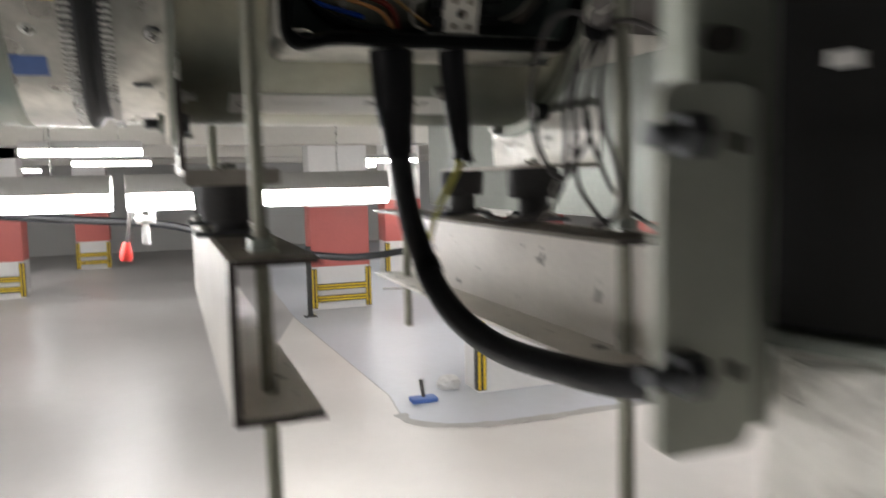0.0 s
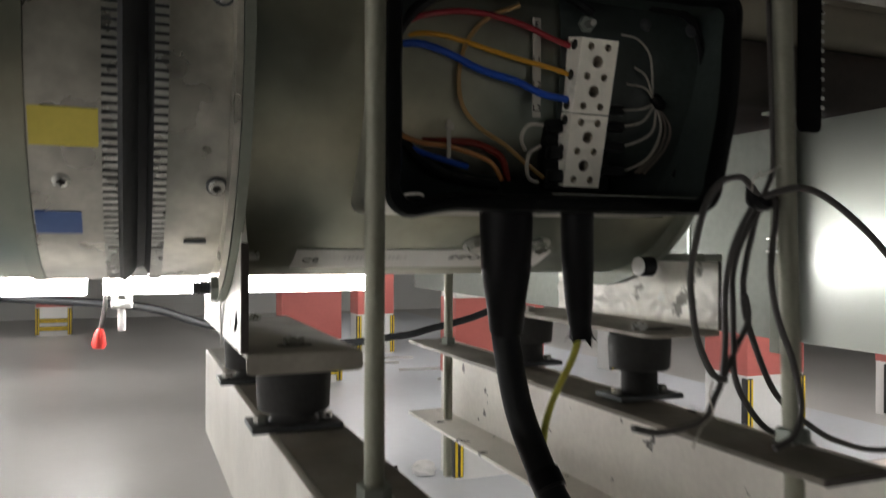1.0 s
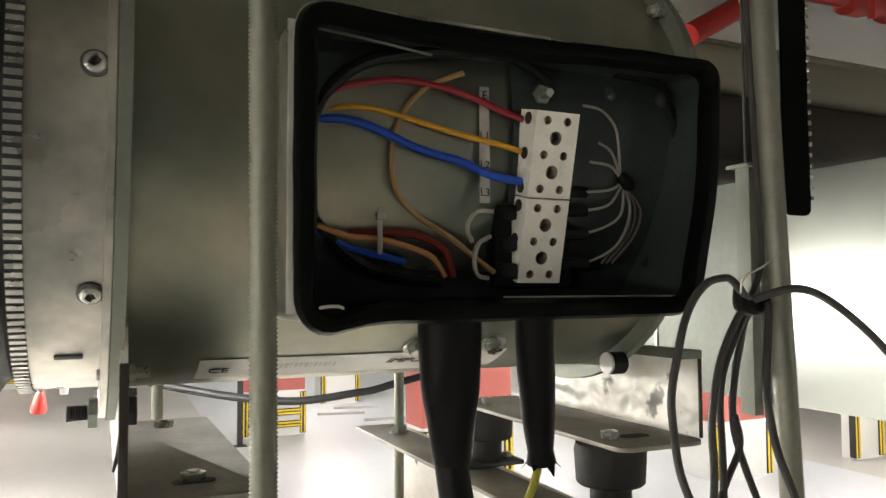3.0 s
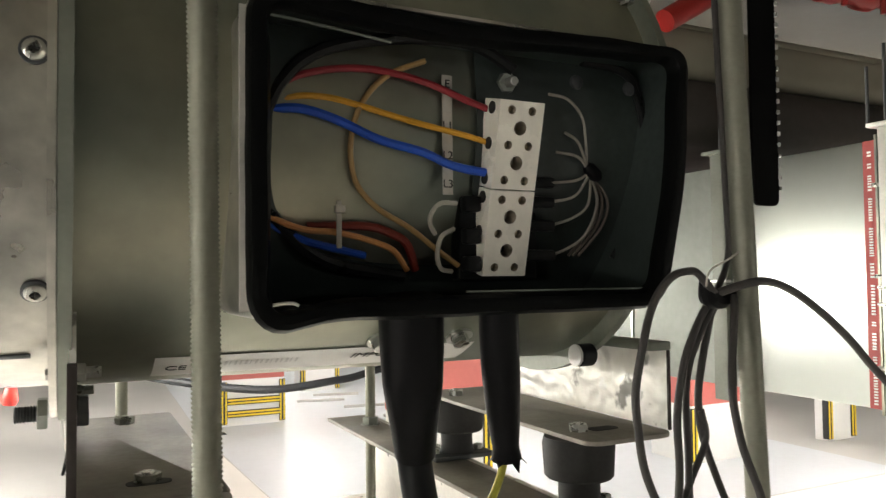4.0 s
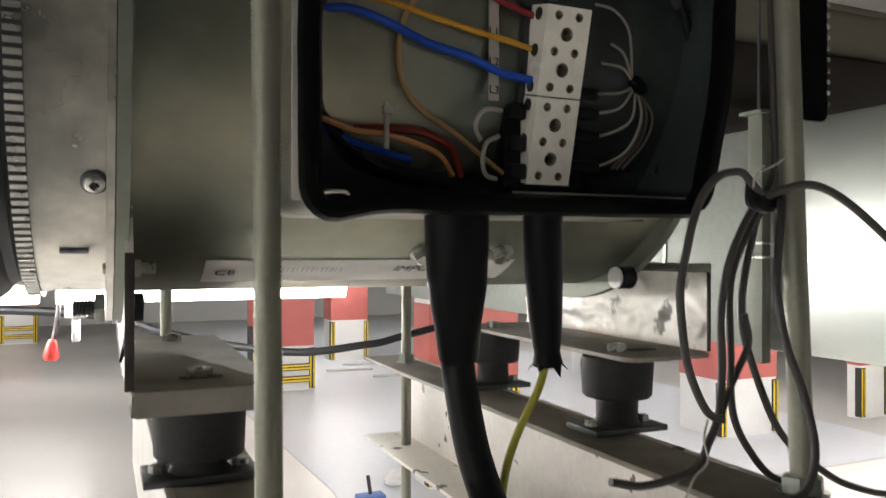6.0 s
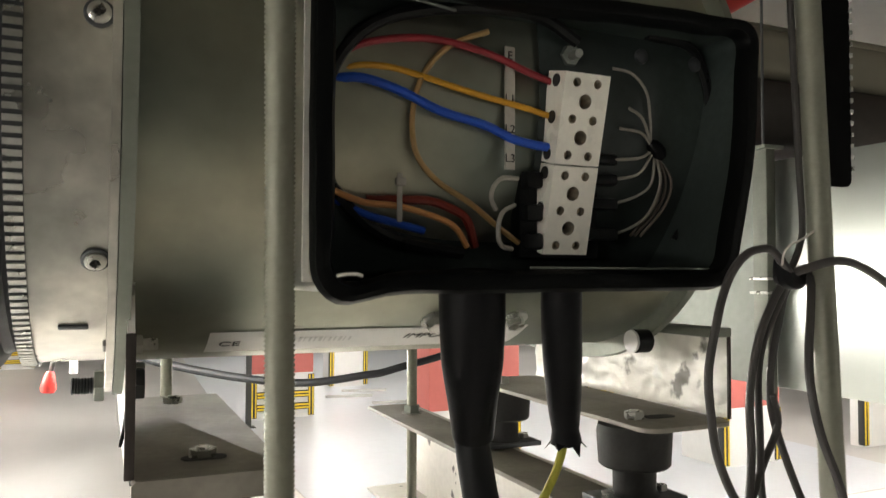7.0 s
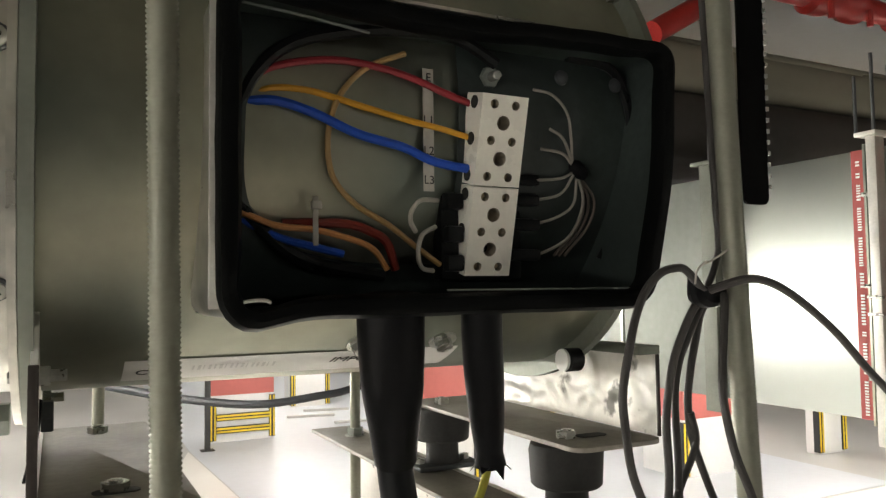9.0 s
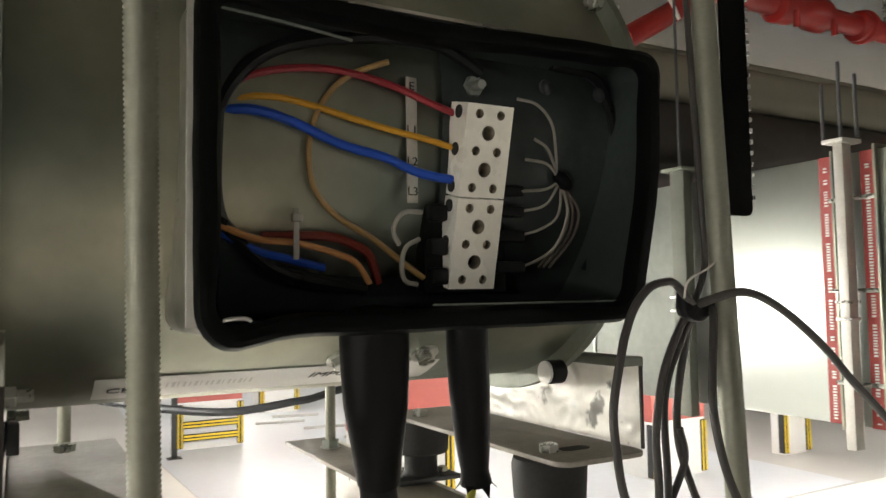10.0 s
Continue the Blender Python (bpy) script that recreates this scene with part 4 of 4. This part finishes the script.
# ---- loose control cables ----
loose = thing("cable_bundle", (0.375, 0.62, 2.336), "dark grey loose cables taped to a hanger rod", "cables")
for pts, r in (([(0.380, 0.618, 2.334), (0.369, 0.612, 2.337), (0.357, 0.612, 2.348), (0.348, 0.612, 2.349), (0.337, 0.612, 2.346), (0.326, 0.612, 2.336), (0.319, 0.612, 2.323), (0.314, 0.612, 2.307), (0.308, 0.612, 2.281), (0.309, 0.612, 2.26), (0.314, 0.612, 2.233), (0.327, 0.612, 2.208), (0.34, 0.612, 2.201)], 0.0031),
               ([(0.376, 0.62, 2.332), (0.367, 0.62, 2.321), (0.357, 0.62, 2.304), (0.351, 0.62, 2.288), (0.346, 0.62, 2.261), (0.347, 0.62, 2.23), (0.344, 0.62, 2.202), (0.337, 0.62, 2.187), (0.325, 0.62, 2.171), (0.289, 0.62, 2.166), (0.265, 0.62, 2.171)], 0.0031),
               ([(0.384, 0.625, 2.331), (0.371, 0.625, 2.31), (0.362, 0.625, 2.293), (0.358, 0.625, 2.273), (0.359, 0.625, 2.24), (0.361, 0.625, 2.2), (0.378, 0.625, 2.172), (0.397, 0.624, 2.156), (0.42, 0.62, 2.1545)], 0.0029),
               ([(0.400, 0.628, 2.335), (0.387, 0.63, 2.324), (0.381, 0.63, 2.306), (0.376, 0.63, 2.288), (0.373, 0.63, 2.267), (0.377, 0.63, 2.242), (0.398, 0.63, 2.196), (0.416, 0.63, 2.174), (0.439, 0.63, 2.158), (0.472, 0.63, 2.141), (0.53, 0.63, 2.128), (0.62, 0.60, 2.14), (0.75, 0.50, 2.2)], 0.0030),
               ([(0.373, 0.628, 2.262), (0.3765, 0.628, 2.243), (0.362, 0.626, 2.221), (0.347, 0.621, 2.202)], 0.0029),
               ([(0.389, 0.614, 2.333), (0.384, 0.609, 2.326), (0.377, 0.604, 2.308), (0.371, 0.600, 2.292), (0.367, 0.596, 2.273), (0.370, 0.592, 2.245), (0.378, 0.587, 2.217), (0.381, 0.582, 2.186), (0.370, 0.578, 2.166), (0.352, 0.578, 2.159)], 0.0031),
               ([(0.367, 0.615, 2.333), (0.379, 0.612, 2.337), (0.394, 0.604, 2.342), (0.410, 0.604, 2.342), (0.432, 0.606, 2.336), (0.455, 0.605, 2.323), (0.479, 0.602, 2.304), (0.513, 0.60, 2.274), (0.60, 0.60, 2.215), (0.72, 0.58, 2.18)], 0.0033),
               ([(0.378, 0.622, 2.332), (0.394, 0.632, 2.338), (0.404, 0.634, 2.353), (0.410, 0.637, 2.37), (0.412, 0.642, 2.43), (0.425, 0.668, 2.75)], 0.0027)):
    part("cable", tube(pts, r * 0.8, seg=10), CABLE_GREY, loose, "dark grey cable")
part("tape_wrap", tube([(0.364, 0.614, 2.344), (0.370, 0.616, 2.334), (0.383, 0.619, 2.331), (0.396, 0.623, 2.335)], 0.006, seg=10, radii=[0.003, 0.0066, 0.0058, 0.0042]), BLACK_TAPE, loose, "black tape wrapping")
for pts in ([(0.362, 0.610, 2.340), (0.360, 0.606, 2.348), (0.365, 0.604, 2.353)], [(0.336, 0.62, 2.200), (0.330, 0.617, 2.19), (0.332, 0.616, 2.176), (0.322, 0.616, 2.168), (0.312, 0.614, 2.154)], [(0.384, 0.625, 2.352), (0.392, 0.622, 2.356), (0.400, 0.620, 2.361)]):
    part("bare_strand", tube(pts, 0.0007, seg=6), WIRE_WHITE, loose, "bare wire strand")

strap = thing("perforated_strap", (0.46, 0.67, 2.40), "black perforated strap hanging beside a rod", "strap")
part("band", prism(rounded(0.470, 0.496, 2.398, CEIL, 0.006), "y", 0.668, 0.6705), STRAP_BLACK, strap)
st = bmesh.new()
for k in range(140):
    z = 2.410 + 0.0083 * k
    add_box(st, 0.4955, 0.4980, 0.667, 0.6715, z, z + 0.0030)
tagged(part("teeth", st, BOLT, strap, "bright zinc teeth"), kind="stuff")


# ---- rectangular duct beyond the fan ----
DX, DZ0, DZ1 = 1.77, 2.02, 2.67
duct = thing("rectangular_duct", (2.1, 2.6, DZ0), "pale galvanised rectangular duct with red taped joints", "duct")
part("shell", box(DX, DX + 0.8, 0.2, 1.945, DZ0, DZ1, 0.004), DUCT_SHEET, duct)
# far length coloured darker where the sheet mirrors no lamp
part("far_section", box(DX, DX + 0.8, 1.9455, 5.2, DZ0, DZ1, 0.004), DUCT_DIMMED, duct, "far galvanised section, dimmed in colour for lost reflections")
for y in (1.345, 1.452):
    part("joint_flange", add_band(bmesh.new(), rounded(DX - 0.012, DX + 0.812, DZ0 - 0.012, DZ1 + 0.012, 0.002), rounded(DX - 0.0005, DX + 0.8005, DZ0 - 0.0005, DZ1 + 0.0005, 0.002), "y", y - 0.006, y), GALV, duct, "galvanised joint flange")
    tp = part("red_tape", box(DX - 0.0035, DX - 0.0005, y, y + 0.036, DZ0, DZ1), TAPE_RED, duct, "red printed joint tape")
    random.seed(int(y * 1000))
    z = DZ0 + 0.01
    while z < DZ1 - 0.03:
        hgt = random.choice((0.006, 0.007, 0.008))
        part("print_bar", box(DX - 0.0052, DX - 0.0040, y + 0.014, y + 0.024, z, z + hgt * 0.6), PAPER, tp, "white print")
        z += hgt + random.choice((0.0, 0.0, 0.0, 0.0, 0.0, 0.0, 0.0, 0.014))
for z in (2.12, 2.34, 2.56):
    part("joint_bolt", add_hex(bmesh.new(), (DX - 0.008, 1.345, z), (DX - 0.008, 1.46, z), 0.006), BOLT, duct)
part("standing_seam", box(DX - 0.006, DX - 0.0005, 2.35, 2.362, DZ0, DZ1, 0.001), DUCT_SHEET, duct)


def strut_hanger(y, w, z0, z1, mat, rods):
    t = thing("strut_hanger", (DX, y, z0), "grey slotted strut bolted against the duct", "strut", "duct struts")
    x0, x1 = DX - 0.046, DX - 0.0125
    part("strut_back", box(x0, x0 + 0.004, y - w, y + w, z0, z1, 0.001), mat, t)
    for o in (-w, w - 0.004):
        part("strut_side", box(x0 + 0.004, x1, y + o, y + o + 0.004, z0, z1, 0.001), mat, t)
    part("strut_plate", box(x0 - 0.02, x1 + 0.02, y - w - 0.015, y + w + 0.015, z1, z1 + 0.01, 0.001), mat, t)
    for o in rods:
        part("strut_rod", cyl((DX - 0.03, y + o, z1 + 0.01), (DX - 0.03, y + o, CEIL if len(rods) == 1 else z1 + 0.2 - abs(o)), 0.0042, seg=12), DARK_BOLT, t)
    for z in (z0 + 0.3, z0 + 0.34):
        part("strut_clip", box(x0 - 0.008, x1, y - w - 0.008, y + w + 0.008, z, z + 0.008, 0.002), BOLT, t)


strut_hanger(1.917, 0.026, 1.985, 2.70, DUCT_STRUT, (0.0,))
strut_hanger(1.408, 0.012, 1.97, 2.69, BRIGHT_STRUT, (-0.04, 0.0, 0.045))

# ---- sprinkler pipes ----
pipe = thing("sprinkler_pipe", (2.6, 2.05, 3.4), "glossy red sprinkler pipe with clamps under the ceiling", "pipe")
part("main_pipe", cyl((2.06, 2.05, 3.365), (9.0, 2.05, 3.365), 0.04, seg=24), PIPE_RED, pipe)
part("branch_pipe", tube([(1.66, 2.05, 3.130), (1.8, 2.05, 3.21), (1.98, 2.05, 3.315), (2.08, 2.05, 3.365)], 0.036, seg=20), PIPE_RED, pipe)
for x in (2.85, 3.6, 5.0):
    part("coupling", add_lathe(bmesh.new(), (x, 2.05, 3.365), (x + 0.09, 2.05, 3.365), [(0, 0.042), (0.01, 0.058), (0.03, 0.058), (0.04, 0.066), (0.055, 0.066), (0.065, 0.058), (0.08, 0.058), (0.09, 0.042)], 24), PIPE_RED, pipe, "red grooved coupling")
    part("hanger_ring", cyl((x + 0.2, 2.05, 3.40), (x + 0.2, 2.05, CEIL), 0.005, seg=10), BOLT, pipe)
part("tee", add_lathe(bmesh.new(), (2.36, 2.05, 3.365), (2.66, 2.05, 3.365), [(0, 0.044), (0.02, 0.062), (0.09, 0.062), (0.11, 0.052), (0.20, 0.052), (0.22, 0.062), (0.28, 0.062), (0.30, 0.044)], 24), PIPE_RED, pipe, "red grooved tee fitting")
for x in (2.41, 2.62):
    part("tee_bolt", add_hex(bmesh.new(), (x, 1.985, 3.33), (x, 1.985, 3.27), 0.011), PIPE_RED, pipe, "red painted bolt")
part("clamp", tube([(1.86, 2.012, 3.215), (1.835, 2.006, 3.245), (1.82, 2.012, 3.275)], 0.006, seg=8), PLASTIC_WHITE, pipe, "white pipe clamp")
tray = thing("cable_tray", (3.0, 2.18, 3.2), "grey cable conduit resting on the service duct", "conduit")
part("conduit", cyl((1.4, 2.26, 3.212), (9.0, 2.26, 3.212), 0.012, seg=14), BEAM_PAINT, tray)
part("conduit", cyl((2.2, 2.225, 3.19), (2.9, 2.225, 3.19), 0.018, seg=14), BEAM_PAINT, tray)

# ---- hanging plugs under the batten light, and a slack cable ----
plug = thing("hanging_plug", (-0.10, 3.86, 2.17), "white plug hanging below the batten light", "plug")
for o in (-0.03, 0.03):
    part("prong", box(-0.10 + o - 0.014, -0.10 + o + 0.014, 3.85, 3.88, 2.04, 2.095, 0.004), PLASTIC_WHITE, plug)
part("plug_body", box(-0.145, -0.055, 3.845, 3.885, 2.02, 2.055, 0.008), PLASTIC_WHITE, plug)
part("lead", box(-0.117, -0.083, 3.85, 3.88, 1.92, 2.02, 0.008), PLASTIC_WHITE, plug)
rp = thing("pull_handle", (-0.19, 3.86, 2.17), "red plastic handle hanging on a dark cord", "pull handle")
part("cord", tube([(-0.165, 3.86, 2.098), (-0.17, 3.86, 2.02), (-0.185, 3.86, 1.93)], 0.010, seg=8), CABLE_GREY, rp)
part("handle", add_lathe(bmesh.new(), (-0.187, 3.86, 1.935), (-0.195, 3.86, 1.845), [(0, 0.014), (0.02, 0.022), (0.07, 0.032), (0.088, 0.024)], 16), PLUG_RED, rp)
slack = thing("slack_cable", (0.6, 4.5, CEIL), "slack dark cable sagging between ceiling drops", "cable")
part("sheath", tube([(-1.7, 4.5, CEIL), (-1.65, 4.5, 2.6), (-1.4, 4.5, 2.16), (-0.97, 4.5, 2.08), (-0.6, 4.5, 2.035), (-0.015, 4.5, 1.98), (0.3, 4.5, 1.88), (0.674, 4.5, 1.79), (1.03, 4.5, 1.741), (1.38, 4.5, 1.765), (1.583, 4.5, 1.796), (2.1, 4.5, 1.95), (2.5, 4.5, 2.4), (2.6, 4.5, CEIL)], 0.022, seg=10), CABLE_BLACK, slack)

# ---- bracket, enclosure and wrapped duct beside the first viewpoint ----
br = thing("hanger_bracket", (0.195, 0.24, 2.10), "grey-green bracket plate bolted to a slotted strut", "bracket")
part("strut", box(0.190, 0.232, 0.2402, 0.260, 2.100, CEIL, 0.002), STRUT, br, "dark slotted strut")
part("plate", prism(rounded(0.173, 0.217, 2.096, 2.238, 0.008), "y", 0.2345, 0.2400), BRACKET, br, "rounded grey plate")
for z in (2.13, 2.218):
    bm = add_cyl(bmesh.new(), (0.163, 0.229, z), (0.183, 0.229, z), 0.0045, 12)
    add_hex(bm, (0.176, 0.229, z), (0.187, 0.229, z), 0.009)
    part("wing_bolt", bm, DARK_BOLT, br)
    part("plate_hole", box(0.2045, 0.2105, 0.2335, 0.2347, z - 0.006, z + 0.001, 0.0005), HOLE, br, "square hole")
part("strut_slot", prism(rounded(0.195, 0.213, 2.250, 2.260, 0.0045), "y", 0.2388, 0.2410), HOLE, br, "dark slot")
TURN = Matrix.Translation((0.236, 0.262, 0.0)) @ Matrix.Rotation(radians(-75), 4, "Z")
en = thing("isolator_enclosure", (0.30, 0.10, 2.14), "black plastic isolator enclosure on the strut", "enclosure")
part("body", box(0.0, 0.34, 0.004, 0.16, 2.138, 2.60, 0.004, m=TURN), ENCLOSURE, en)
part("base_rail", box(0.0, 0.34, -0.001, 0.16, 2.131, 2.1375, 0.001, m=TURN), GALV_DULL, en, "bright base rail")
part("label_plate", box(0.033, 0.046, 0.0020, 0.0045, 2.2435, 2.2500, 0.0005, m=TURN), PAPER, en, "small pale label")
wr = bmesh.new()
add_box(wr, 0.004, 0.34, 0.004, 0.16, 1.90, 2.1305, 0.008, m=TURN, seg=3)
bmesh.ops.subdivide_edges(wr, edges=wr.edges[:], cuts=7, use_grid_fill=True)
for v in wr.verts:
    if v.co.z < 2.125:
        v.co += 0.004 * noise.noise_vector(v.co * 30)
wrap = thing("wrapped_duct", (0.30, 0.10, 1.90), "crumpled dirty white foil wrap around ductwork", "insulation")
part("wrap_sheet", wr, FOIL, wrap)
lump = bmesh.new()
bmesh.ops.create_icosphere(lump, subdivisions=4, radius=1.0)
for v in lump.verts:
    v.co += 0.5 * noise.noise_vector(v.co * 2.3)
    v.co = TURN @ Vector((0.012 + 0.014 * v.co.x, 0.004 + 0.006 * v.co.y, 2.116 + 0.012 * v.co.z))
part("wrap_fold", lump, FOIL, wrap, "crumpled foil fold")

# ---- odds and ends on the floor ----
scr = thing("floor_scraper", (2.3, 7.05, 0.0), "blue floor scraper lying on the painted lane", "scraper")
part("blade", box(2.16, 2.42, 6.98, 7.14, 0.004, 0.05, 0.01), BLUE_CLOTH, scr)
part("grip", cyl((2.29, 7.06, 0.05), (2.27, 7.08, 0.22), 0.018, seg=12), CABLE_GREY, scr)
bag = bmesh.new()
bmesh.ops.create_icosphere(bag, subdivisions=4, radius=0.12)
for v in bag.verts:
    v.co += 0.035 * noise.noise_vector(v.co * 14)
    v.co.z = max(v.co.z * 0.7, -0.05)
    v.co += Vector((2.68, 7.42, 0.054))
solo("crumpled_bag", bag, PLASTIC_WHITE, "crumpled white plastic bag on the floor", "bag")
for i, (x, y, a) in enumerate(((4.4, 14.6, 12), (5.0, 13.6, 8), (4.9, 15.2, 15), (5.3, 12.4, 10))):
    solo("floor_plank", box(-0.45, 0.45, -0.04, 0.04, 0.004, 0.045, 0.004, m=pose(x, y, 0, 0, 0, -a)), DUST, "grey plank lying on the painted lane", "plank", "planks on the floor")
dust = bmesh.new()
random.seed(4)
edge = spline([(1.95, 6.75, 0), (1.98, 6.5, 0), (2.2, 6.28, 0), (2.6, 6.15, 0), (3.1, 6.12, 0), (4.0, 6.15, 0), (5.2, 6.1, 0)], 14)
pa = None
for i, p in enumerate(edge):
    d = (edge[min(i + 1, len(edge) - 1)] - edge[max(i - 1, 0)]).normalized()
    nrm = Vector((-d.y, d.x, 0))
    w = 0.06 + 0.05 * noise.noise(p * 6)
    cur = (dust.verts.new(p + nrm * w + Vector((0, 0, 0.008))), dust.verts.new(p - nrm * w + Vector((0, 0, 0.008))))
    if pa:
        dust.faces.new((pa[0], pa[1], cur[1], cur[0]))
    pa = cur
solo("dust_trail", dust, DUST, "grey dusty edge along the painted lane", "dust", kind="structure")

# ---- drum bolts and lettering ----
for x in (0.227, 0.294):
    p, q = on_casing(x, 57, R), on_casing(x, 57, R + 0.008)
    bm = add_hex(bmesh.new(), p, q, 0.0075)
    add_cyl(bm, on_casing(x, 57, R - 0.001), on_casing(x, 57, R + 0.0015), 0.011, 18)
    part("drum_bolt", bm, BOLT, fan)


def on_label(x, ang):
    """Frame that lies on the drum: local x along the axis, local y up the drum."""
    p = on_casing(x, ang, R + 0.0012)
    return Matrix.Translation(p) @ Matrix.Rotation(radians(90 + ang), 4, "X")


slant = Matrix.Identity(4)
slant[0][1] = 0.25
lettering("label_text", "IMPORTANT", 0.0128, on_label(0.247, 64.3) @ slant, INK, fan)
lettering("label_text", "CE", 0.0125, on_label(0.083, 66), INK, fan)
for k in range(16):
    w = (0.0012, 0.002, 0.0008, 0.0016)[k % 4]
    part("barcode_bar", box(0, w, -0.004, 0.004, 0, 0.0002, m=on_label(0.112 + 0.0037 * k, 64.5)), FADED_INK, fan, "faded print")
turns = []
for k in range(9):
    turns += [(0.0017 * k, 0.0046), (0.0017 * k + 0.0008, 0.0056)]
part("clamp_bolt", add_lathe(bmesh.new(), (-0.0148, 0.812, 2.264), (0.002, 0.812, 2.264), turns, 16), DARK_BOLT, fan, "large dark clamp bolt")
part("clamp_nut", add_hex(bmesh.new(), (-0.0020, 0.812, 2.264), (0.0040, 0.812, 2.264), 0.0105), GALV_DULL, fan, "zinc clamp nut")
part("clamp_head", add_hex(bmesh.new(), (0.0205, 0.812, 2.264), (0.0275, 0.812, 2.264), 0.0105), DARK_BOLT, fan, "dark hexagonal bolt head")
stub = add_cyl(bmesh.new(), (0.4085, 0.807, 2.279), (0.4248, 0.807, 2.279), 0.0098, 18, 0.002)
part("drain_stub", stub, BLACK_RUBBER, fan, "black rubber stub")
part("stub_cap", cyl((0.4062, 0.807, 2.279), (0.4084, 0.807, 2.279), 0.0094, seg=18), PLASTIC_WHITE, fan, "white end cap")

# ---- torn sealing strip hanging at the flange ----
tail = thing("sealing_strip", (0.010, 0.80, 2.27), "torn white sealing strip with a dark cord below a flange", "sealing strip")
bm, run = bmesh.new(), [((0.012, 0.868, 2.272), 0.010), ((0.011, 0.872, 2.255), 0.009), ((0.013, 0.884, 2.232), 0.006), ((0.016, 0.900, 2.206), 0.002)]
prev = None
for p, w in run:
    cur = [bm.verts.new(Vector(p) + Vector((dx, dy * w, 0))) for dx, dy in ((0.0, -1), (0.0, 1), (0.0012, 1), (0.0012, -1))]
    if prev:
        for k in range(4):
            bm.faces.new((prev[k], prev[(k + 1) % 4], cur[(k + 1) % 4], cur[k]))
    else:
        bm.faces.new(cur[::-1])
    prev = cur
bm.faces.new(prev)
part("strip", bm, PLASTIC_WHITE, tail, "torn white foil strip")
part("cord", tube([(0.019, 0.806, 2.274), (0.0185, 0.797, 2.262), (0.0165, 0.785, 2.246), (0.0128, 0.773, 2.2327)], 0.0016, seg=8, radii=[0.0026, 0.0022, 0.0018, 0.0009]), BLACK_TAPE, tail, "dark tapering cord")
